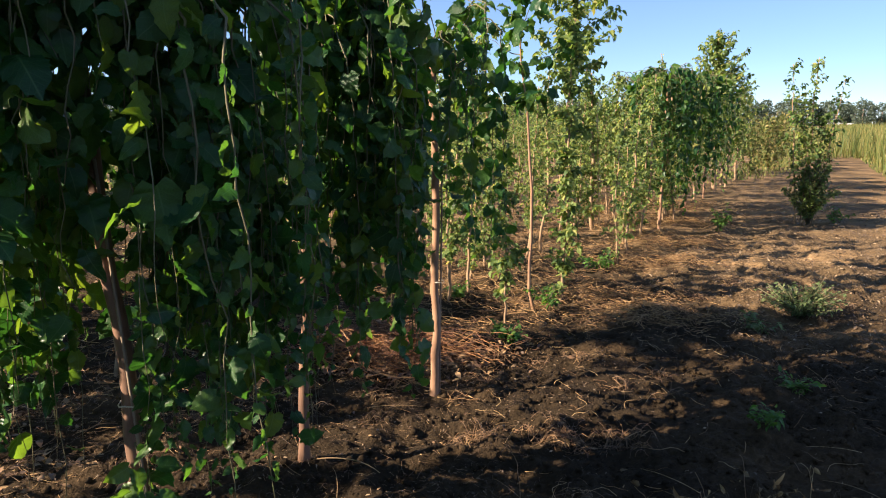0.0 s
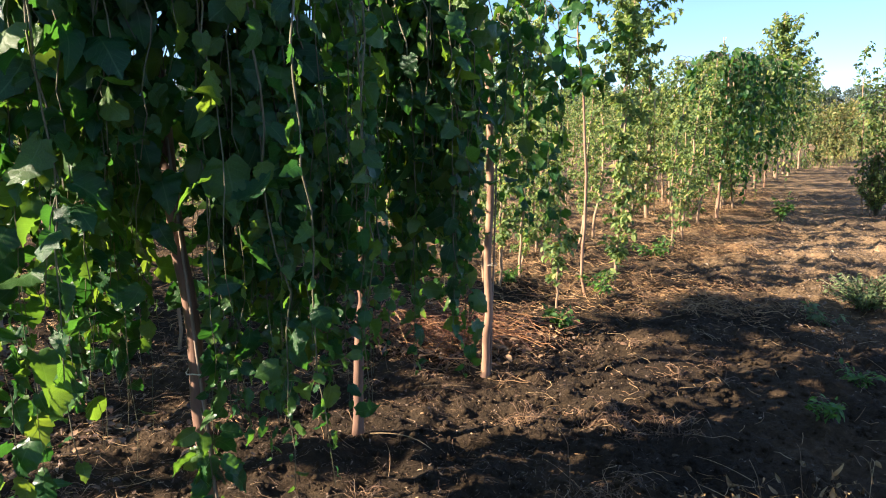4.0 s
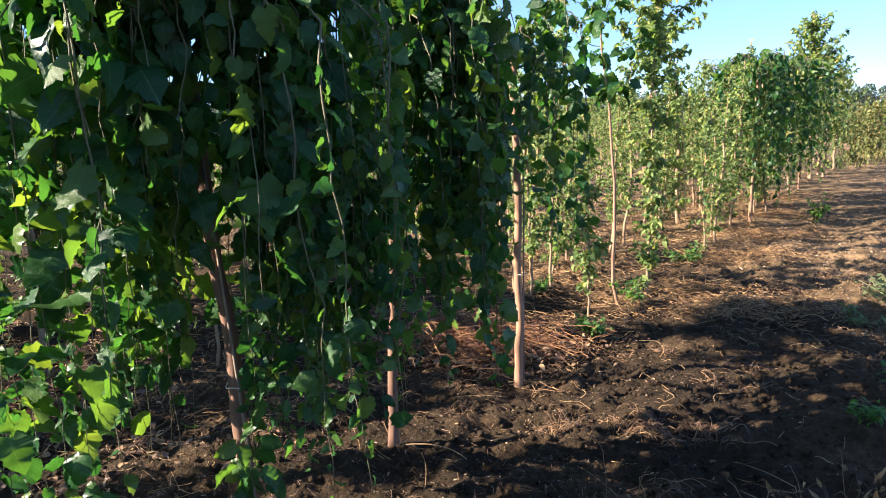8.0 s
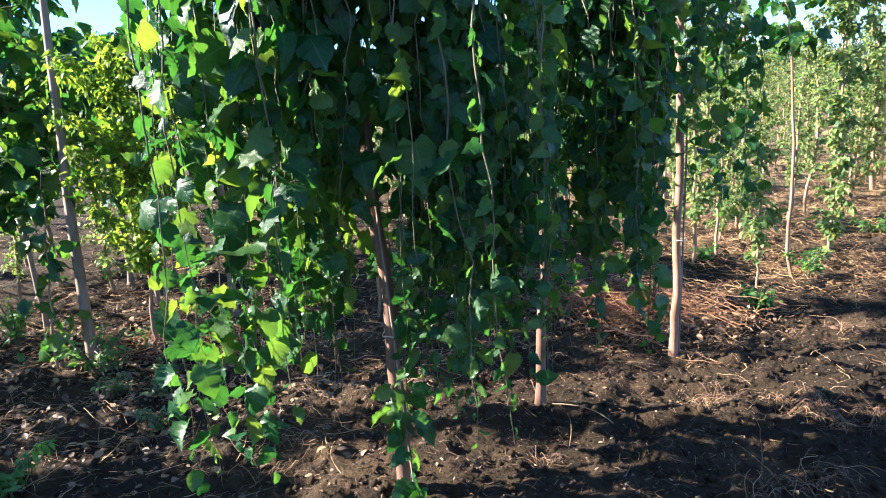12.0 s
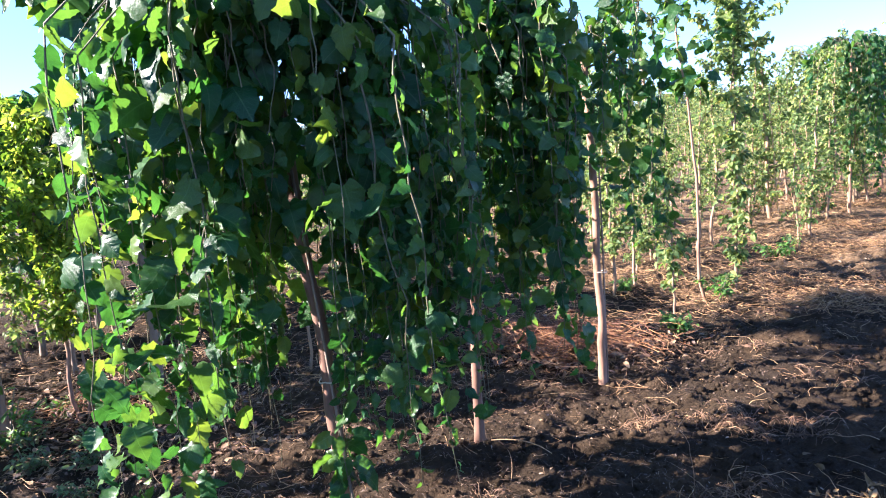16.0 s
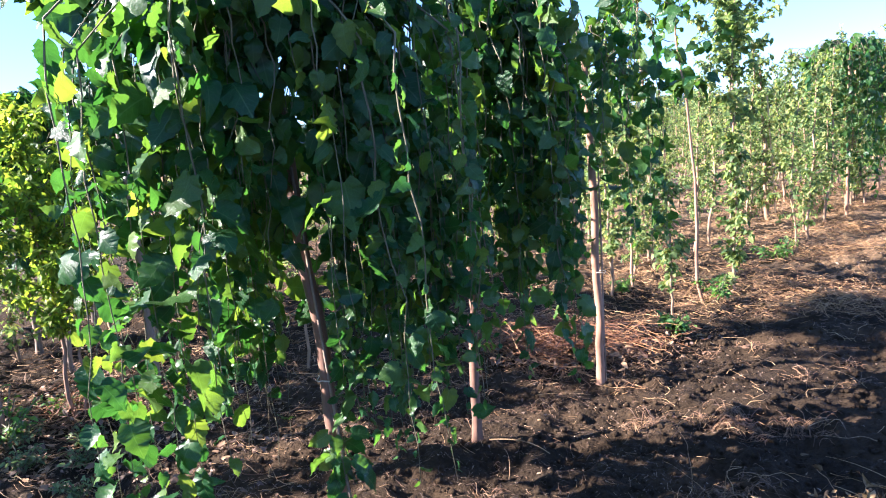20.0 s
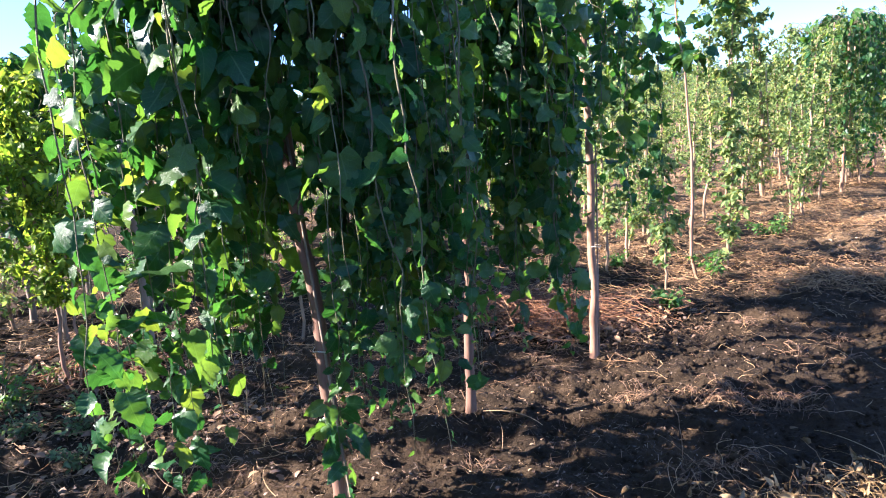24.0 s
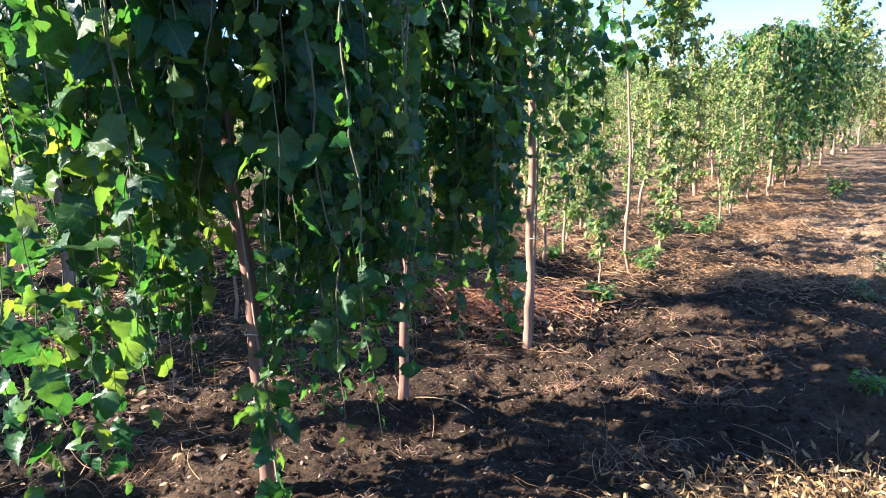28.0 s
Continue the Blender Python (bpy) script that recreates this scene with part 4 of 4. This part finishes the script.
crumbs = np.concatenate([np.stack([r.uniform(-4.6, 0.4, 8000), r.uniform(1.3, 4.6, 8000)], -1), in_rows(r, 4000, (1.0, 3.4), (1.4, 6.0))])
straws("straw_crumbs", crumbs, 0.008 + 0.06 * r.random(len(crumbs)) ** 2.5, 0.001, "brown crumbs of stalk and straw trodden into the soil", CRUMBS, 0.01, 41)
loose = np.concatenate([np.stack([r.uniform(-4.5, 6, 2600), r.uniform(1.6, 12, 2600)], -1), in_rows(r, 1200, (-1.6, 2.2), (5.0, 20.0))])
straws("loose_straw", loose, np.r_[r.uniform(0.02, 0.13, 2600), r.uniform(0.03, 0.12, 1200)], np.r_[np.full(2600, 0.001), np.full(1200, 0.0012)][:, None], "loose bits of straw on dark soil", STRAW, 0.015, 4)
side = in_rows(r, 5200, (2.5, 6.2), (-1.6, 3.6))
straws("straw_strewn", side, 0.02 + 0.16 * r.random(len(side)) ** 2, 0.0015, "brown straw strewn on the soil beside the second row", STRAW, 0.02, 43, flat=0.3)
back = in_rows(r, 4200, (3.2, 9.5), (-2.0, 14.0))
straws("straw_behind", back, r.uniform(0.05, 0.26, 4200), 0.0026, "straw strewn between the rows", STRAW, 0.03, 6)

flakes = np.concatenate([np.stack([r.uniform(-3.4, 3.6, 4200), r.uniform(1.7, 6.5, 4200)], -1), in_rows(r, 2500, (1.2, 3.0), (1.5, 5.0))])
flakes = np.concatenate([flakes, in_rows(r, 6000, (-3.2, 1.5), (5.2, 20.0)), in_rows(r, 2500, (-1.5, 1.6), (5.5, 9.0)), in_rows(r, 6000, (-1.8, 1.7), (7.0, 14.0))])
nf = len(flakes)
at = np.concatenate([flakes, (ground_h(flakes[:, 0], flakes[:, 1]) + 0.006)[:, None]], -1)
turns = leaf_frames(r.normal(size=(nf, 3)) * (1, 1, 0.5), np.array((0, 0, 0.7)) + r.normal(size=(nf, 3)) * 0.5)
tagged(new("chaff", leaves_mesh("chaff", SMALL_LEAVES, at, turns, np.where(np.arange(nf) < nf - 14500, 0.004 + 0.014 * r.random(nf) ** 2, 0.012 + 0.026 * r.random(nf) ** 2), r.integers(2, size=nf), CHAFF)),
       "crumbled dry chaff on dark soil", "chaff", kind="stuff")
side_heap = r.normal(size=(420, 2)) * (0.22, 0.2) + (-2.75, 3.8)
straws("straw_heap", side_heap, r.uniform(0.06, 0.25, 420), 0.002, "small heap of brown stalks by a young tree", RUSSET, 0.08, 8, flat=0.5)

# dead leaves and crumbs of stalk
dl = np.concatenate([in_rows(r, 900, (1.4, 4.0), (1.0, 9.0)), r.normal(size=(1900, 2)) * (0.3, 0.18) + (-0.3, 4.75), r.normal(size=(700, 2)) * (0.28, 0.24) + (-2.75, 3.85), r.normal(size=(1600, 2)) * (0.7, 0.5) + (-2.7, 3.2)])
dz = ground_h(dl[:, 0], dl[:, 1]) + 0.012
nd = len(dl)
dz[900:3500] += r.random(2600) * 0.07
turns = leaf_frames(r.normal(size=(nd, 3)) * (1, 1, 0.3), np.array((0, 0, 1.0)) + r.normal(size=(nd, 3)) * 0.4)
litter = leaves_mesh("leaf_litter", MID_LEAVES, np.concatenate([dl, dz[:, None]], -1), turns, np.where(np.arange(nd) < 900, 0.016, 0.032) * r.uniform(0.5, 1.5, nd),
                     r.integers(3, size=nd), DEAD_LEAF)
tagged(new("leaf_litter", litter), "curled brown dead leaves on the soil", "leaf litter", kind="stuff")

# clods
nc = 24000
cl = np.concatenate([np.stack([r.uniform(-3.6, 4.2, 8000), r.uniform(1.5, 7.0, 8000)], -1), np.stack([r.uniform(-2.2, 2.8, 16000), r.uniform(2.0, 5.2, 16000)], -1)])
ico = bmesh.new()
bmesh.ops.create_icosphere(ico, subdivisions=1, radius=1.0)
bmesh.ops.triangulate(ico, faces=ico.faces)
iv, it = np.array([q.co[:] for q in ico.verts]), np.array([[q.index for q in f.verts] for f in ico.faces])
ico.free()
size = 0.0025 + 0.02 * r.random(nc) ** 8
cv = iv[None] * size[:, None, None] * r.uniform(0.65, 1.25, (nc, len(iv), 3)) * (1, 1, 0.8)
cv = cv + np.concatenate([cl, (ground_h(cl[:, 0], cl[:, 1]) + size * 0.25)[:, None]], -1)[:, None]
tt = (it[None] + (np.arange(nc) * len(iv))[:, None, None]).reshape(-1, 3)
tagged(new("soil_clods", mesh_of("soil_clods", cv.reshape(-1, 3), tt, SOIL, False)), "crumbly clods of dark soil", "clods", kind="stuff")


def dry_twig(x, y, length, turn, arch, thick, label, seed, curl=0.0):
    q = np.random.default_rng(seed)
    s = np.linspace(-0.5, 0.5, 9)
    d = np.array((math.cos(radians(turn)), math.sin(radians(turn))))
    side = np.array((-d[1], d[0]))
    p = np.array((x, y)) + s[:, None] * length * d + (q.normal() * 0.3 * (0.25 - s**2) * length)[:, None] * side
    p = p + (curl * length * np.sin(s * 9 + seed))[:, None] * side
    z = ground_h(p[:, 0], p[:, 1]).max() + thick + arch * length * (1 - 4 * s**2)
    v, t = tubes([np.concatenate([p, z[:, None]], -1)], [thick * np.linspace(1, 0.5, 9)], 5)
    tagged(new("dry_twig", mesh_of("dry_twig", v, t, PALE_STRAW)), label, "twig", "dry twigs on the soil")


twigs_rng = np.random.default_rng(17)
for k in range(70):
    x, y = twigs_rng.uniform(-2.6, 3.0), twigs_rng.uniform(2.1, 5.2)
    dry_twig(x, y, twigs_rng.uniform(0.08, 0.34), twigs_rng.uniform(0, 180), twigs_rng.uniform(0, 0.1), twigs_rng.uniform(0.0009, 0.0019),
             "pale dry stalk lying on dark soil", k)
for k in range(60):
    x, y = twigs_rng.uniform(0.2, 2.6), twigs_rng.uniform(2.7, 5.4)
    dry_twig(x, y, twigs_rng.uniform(0.06, 0.24), twigs_rng.uniform(0, 180), twigs_rng.uniform(0.05, 0.25), twigs_rng.uniform(0.0008, 0.0016),
             "thin curled pale root lying on dark soil", 300 + k, twigs_rng.uniform(0.04, 0.14))


def dry_stalk(x, y, height, lean_x, lean_y, thick, seed):
    q = np.random.default_rng(seed)
    s = np.linspace(0, 1, 9)
    foot = at_ground(x, y)
    p = np.stack([lean_x * s**1.6, lean_y * s**1.6, height * np.sin(s * 1.45)], -1)
    p += np.cumsum(q.normal(size=p.shape) * (1, 1, 0.3), 0) * 0.004 * (s > 0)[:, None]
    ob = tagged(new("dry_stalk", mesh_of("dry_stalk", *tubes([p], [thick * np.linspace(1, 0.45, 9)], 5), PALE_STRAW)),
                "thin dry weed stalk standing on the lane", "stalk", "dry stalks on the lane")
    ob.location = foot


for k, (x, y, h, lx, ly) in enumerate([(0.33, 3.08, 0.26, -0.05, 0.05), (0.42, 2.95, 0.2, 0.04, 0.02), (0.5, 2.9, 0.14, -0.12, 0.0), (0.78, 2.86, 0.2, -0.1, 0.04),
                                       (0.98, 2.95, 0.26, -0.06, 0.05), (1.15, 3.0, 0.24, -0.03, 0.08), (1.3, 2.92, 0.16, 0.14, 0.05), (1.55, 3.3, 0.12, -0.08, 0.02)]):
    dry_stalk(x, y, h, lx, ly, 0.0017, 400 + k)
dry_twig(-0.36, 3.36, 0.3, -22, 0.02, 0.0032, "pale dry stalk lying beside a tree foot", 201)

# the dried weed at the edge of the lane
heap_ob = thing("dried_weed", at_ground(1.12, 2.55, 0.0), "dried golden weed with withered leaves heaped at the lane's edge", "dead weed")
q = np.random.default_rng(8)
ns = 1900
foot = q.normal(size=(ns, 2)) * (0.27, 0.12)
foot[:300] = q.normal(size=(300, 2)) * (0.09, 0.08) + (-0.15, 0.04)
foot[300:390] = q.normal(size=(90, 2)) * (0.07, 0.07) + (-0.5, 0.02)
lean2 = q.normal(size=(ns, 2)) * (0.13, 0.1) + foot * 0.25
s = np.linspace(0, 1, 6)
hgt = 0.03 + 0.24 * q.random(ns) ** 1.3 * np.clip(1.25 - np.abs(foot[:, 0]) * 0.8, 0.4, 1.2)
lines = np.zeros((ns, 6, 3))
lines[..., :2] = foot[:, None] + lean2[:, None] * (s**1.4)[None, :, None]
lines[..., 2] = hgt[:, None] * np.sin(s[None] * q.uniform(1.5, 2.7, (ns, 1))) - 0.01
lines += np.cumsum(q.normal(size=lines.shape), 1) * 0.004 * (s > 0)[None, :, None]
v, t = tubes(lines, 0.0011 * q.uniform(0.4, 1.5, (ns, 1)) * np.linspace(1, 0.5, 6)[None], 4)
part("stalk_tangle", mesh_of("stalk_tangle", v, t, GOLD_STRAW), heap_ob, "golden dry stalks", "stuff")
DRY_LEAF = straw_material("withered_leaf", [(0.0, (0.06, 0.04, 0.017)), (0.6, (0.18, 0.115, 0.042)), (1.0, (0.33, 0.23, 0.1))])
WITHERED = [leaf_shape(0.3, 0.0, 0.0, 1.1, 0.9, 0.1, 5, 41), leaf_shape(0.36, 0.0, 0.0, -0.9, 1.2, 0.1, 5, 42), leaf_shape(0.2, 0.0, 0.0, 0.6, 1.5, 0.1, 5, 43)]
nw = 6500
w, j = q.integers(ns, size=nw), q.integers(2, 6, size=nw)
turns = leaf_frames(q.normal(size=(nw, 3)), q.normal(size=(nw, 3)))
part("withered_foliage", leaves_mesh("withered_foliage", WITHERED, lines[w, j] + q.normal(size=(nw, 3)) * (0.012, 0.012, 0.006), turns, 0.008 + 0.028 * q.random(nw) ** 2, q.integers(3, size=nw), DRY_LEAF),
     heap_ob, "curled withered leaves", "stuff")
for k, (x0, y0, dx, dy, z1) in enumerate([(0.35, 0.05, 0.16, -0.1, 0.2), (-0.3, 0.05, -0.1, 0.12, 0.26), (0.0, 0.1, 0.03, 0.1, 0.24), (0.55, 0.0, -0.2, 0.14, 0.22),
                                          (-0.5, 0.1, -0.06, 0.06, 0.2), (0.2, 0.08, -0.12, 0.16, 0.25), (-0.12, 0.1, -0.14, 0.14, 0.23)]):
    stalk = np.stack([x0 + dx * s, y0 + dy * s, z1 * np.sin(s * (1.5 if k % 2 else 2.2))], -1)
    v, t = tubes([stalk], [0.0026 * np.linspace(1, 0.5, 6)], 5)
    part("stalk", mesh_of("stalk", v, t, GOLD_STRAW), heap_ob)

# tufts of roots and stubble left on the soil
tq = np.random.default_rng(77)
tufts = np.concatenate([np.stack([tq.uniform(-2.4, 3.4, 60), tq.uniform(2.5, 7.0, 60)], -1), tq.normal(size=(15, 2)) * (0.24, 0.07) + (0.6, 3.72),
                        tq.normal(size=(4, 2)) * (0.12, 0.05) + (0.42, 3.1), tq.normal(size=(16, 2)) * (0.5, 0.25) + (0.3, 4.4)])
per = 34
tp0 = np.repeat(tufts, per, 0) + tq.normal(size=(len(tufts) * per, 2)) * 0.035
nn = len(tp0)
ta = tq.uniform(0, 2 * np.pi, nn)
tl0 = tq.uniform(0.02, 0.09, nn)
s5 = np.linspace(0, 1, 5)
fib = np.zeros((nn, 5, 3))
fib[..., 0] = tp0[:, :1] + np.cos(ta)[:, None] * tl0[:, None] * s5
fib[..., 1] = tp0[:, 1:] + np.sin(ta)[:, None] * tl0[:, None] * s5
fib[..., 2] = ground_h(fib[..., 0], fib[..., 1]) + 0.004 + (tl0 * tq.uniform(0.05, 0.45, nn))[:, None] * np.sin(s5 * 2.6)
fib += np.cumsum(tq.normal(size=fib.shape), 1) * 0.003
v, t = tubes(fib, 0.0013 * tq.uniform(0.5, 1.5, (nn, 1)) * np.ones((1, 5)), 3)
tagged(new("root_tufts", mesh_of("root_tufts", v, t, DEAD_LEAF)), "tufts of brown roots and stubble on the soil", "stubble", kind="stuff")

# ---- field and distance ----
q = np.random.default_rng(12)
ng = 62000
dist = 20 + 280 * q.random(ng) ** 2.4 + np.abs(q.normal(size=ng)) * 2
offs = -1.35 - np.abs(q.normal(size=ng)) * 0.5 - q.random(ng) ** 1.3 * (4 + dist * 0.55)
base = ahead * dist[:, None] + left * offs[:, None]
gh = q.uniform(0.5, 1.3, ng) * (0.55 + 0.9 * value_noise(base[:, 0] * 0.8, base[:, 1] * 0.8, lattice(5)))
verge = (np.arange(ng) < 4000) | (np.arange(ng) >= 52000)
offs[verge] = np.where(q.random(14000) < 0.5, q.uniform(0.7, 2.4, 14000), q.uniform(-3.4, -1.35, 14000))
dist[verge] = 19 + 60 * q.random(14000) ** 1.2 + np.abs(q.normal(size=14000)) * 3 + 13 * np.exp(-((offs[verge] + 0.2) / 1.0) ** 2)
base = ahead * dist[:, None] + left * offs[:, None]
gh[verge] = q.uniform(0.02, 0.12, 14000)
far = (np.arange(ng) >= 10000) & (np.arange(ng) < 18000)
offs[far], dist[far] = q.uniform(1.5, 60, 8000), 30 + 200 * q.random(8000) ** 1.6
end = (np.arange(ng) >= 4000) & (np.arange(ng) < 10000)
offs[end], dist[end], gh[end] = q.uniform(-2.4, 3.5, 6000), 34 + 70 * q.random(6000) ** 1.5, q.uniform(0.15, 1.1, 6000)
base = ahead * dist[:, None] + left * offs[:, None]
tilt = q.normal(size=(ng, 2)) * 0.22 * gh[:, None]
wide = (0.003 + 0.00025 * dist) * q.uniform(0.7, 1.6, ng) * np.where(gh < 0.23, 1.5, 1.0)
a = q.uniform(0, np.pi, ng)
e = np.stack([np.cos(a), np.sin(a)], -1) * wide[:, None]
gv = np.zeros((ng, 5, 3))
gv[:, 0, :2], gv[:, 1, :2] = base - e, base + e
gv[:, 2, :2], gv[:, 3, :2] = base + tilt * 0.4 + e * 0.8, base + tilt * 0.4 - e * 0.8
gv[:, 4, :2] = base + tilt
gv[:, 2, 2] = gv[:, 3, 2] = gh * 0.6
gv[:, 4, 2] = gh
gt = (np.array([(0, 1, 2), (0, 2, 3), (3, 2, 4)])[None] + (np.arange(ng) * 5)[:, None, None]).reshape(-1, 3)
tagged(new("field_grass", mesh_of("field_grass", gv.reshape(-1, 3), gt, GRASS)), "tall yellow-green grass beside the lane", "grass", kind="stuff")

# a belt of trees along the horizon
nt = 210
bearing = np.radians(np.linspace(-56, 37, nt)) + q.normal(size=nt) * 0.004
rad = 330 + q.normal(size=nt) * 12
foot = np.stack([np.sin(bearing) * rad, np.cos(bearing) * rad], -1)
tall = q.uniform(8.2, 11.8, nt)
per = 620
ball = unit(q.normal(size=(nt, per, 3))) * (0.55 + 0.45 * q.random((nt, per, 1)) ** 0.5)
girth_w = q.uniform(2.6, 4.2, nt)
spots = np.zeros((nt, per, 3))
spots[..., :2] = foot[:, None] + ball[..., :2] * girth_w[:, None, None]
spots[..., 2] = tall[:, None] * (0.52 + 0.46 * ball[..., 2])
low = q.random((nt, per)) < 0.22
spots[..., 2] = np.where(low, q.uniform(0.1, 3.2, (nt, per)), spots[..., 2])
spots = spots.reshape(-1, 3)
ns = len(spots)
turns = leaf_frames(q.normal(size=(ns, 3)), q.normal(size=(ns, 3)))
tagged(new("far_woods", leaves_mesh("far_woods", MID_LEAVES, spots, turns, q.uniform(0.5, 1.0, ns), q.integers(3, size=ns), HAZED_WOODS_LEAF)), "hazy belt of trees along the horizon", "trees", kind="stuff")
trunk_lines = np.zeros((nt, 3, 3))
trunk_lines[..., :2] = foot[:, None]
trunk_lines[..., 2] = tall[:, None] * np.array((0.0, 0.3, 0.6))
v, t = tubes(trunk_lines, np.full((nt, 3), 0.2), 4)
tagged(new("far_trunks", mesh_of("far_trunks", v, t, GREY_BARK)), "trunks of the far tree belt", "trees", kind="stuff")


def far_shed(x, y, length, width, height, turn):
    ob = thing("shed", (x, y, -0.01), "long low white shed far across the field", "building", "far white sheds")
    ob.rotation_euler.z = radians(turn)
    L, W = length / 2, width / 2
    v = np.array([(-L, -W, 0), (L, -W, 0), (L, W, 0), (-L, W, 0), (-L, -W, height), (L, -W, height), (L, W, height), (-L, W, height),
                  (-L, 0, height * 1.45), (L, 0, height * 1.45)])
    t = np.array([(0, 1, 5), (0, 5, 4), (2, 3, 7), (2, 7, 6), (0, 4, 7), (0, 7, 3), (1, 2, 6), (1, 6, 5), (4, 8, 7), (5, 6, 9)])
    part("wall", mesh_of("shed_wall", v, t, WHITEWASH, False), ob)
    o, h0 = 0.4, height * 1.02
    rv = np.array([(-L - o, -W - o, h0 - 0.2), (L + o, -W - o, h0 - 0.2), (L + o, 0, height * 1.5), (-L - o, 0, height * 1.5),
                   (L + o, W + o, h0 - 0.2), (-L - o, W + o, h0 - 0.2)])
    rv = np.concatenate([rv, rv + (0, 0, 0.15)])
    top_t = [(6, 7, 8), (6, 8, 9), (9, 8, 10), (9, 10, 11)]
    low_t = [(2, 1, 0), (3, 2, 0), (4, 2, 3), (5, 4, 3)]
    rim = [(0, 1, 7), (0, 7, 6), (4, 5, 11), (4, 11, 10), (1, 2, 8), (1, 8, 7), (2, 4, 10), (2, 10, 8), (5, 3, 9), (5, 9, 11), (3, 0, 6), (3, 6, 9)]
    part("roof", mesh_of("shed_roof", rv, np.array(top_t + low_t + rim), ROOFING, False), ob)


for b, d, ln in ((28.9, 300, 1.6), (29.55, 305, 2.2), (30.3, 298, 1.4)):
    far_shed(math.sin(radians(b)) * d, math.cos(radians(b)) * d, ln, 3, 0.8, -b)
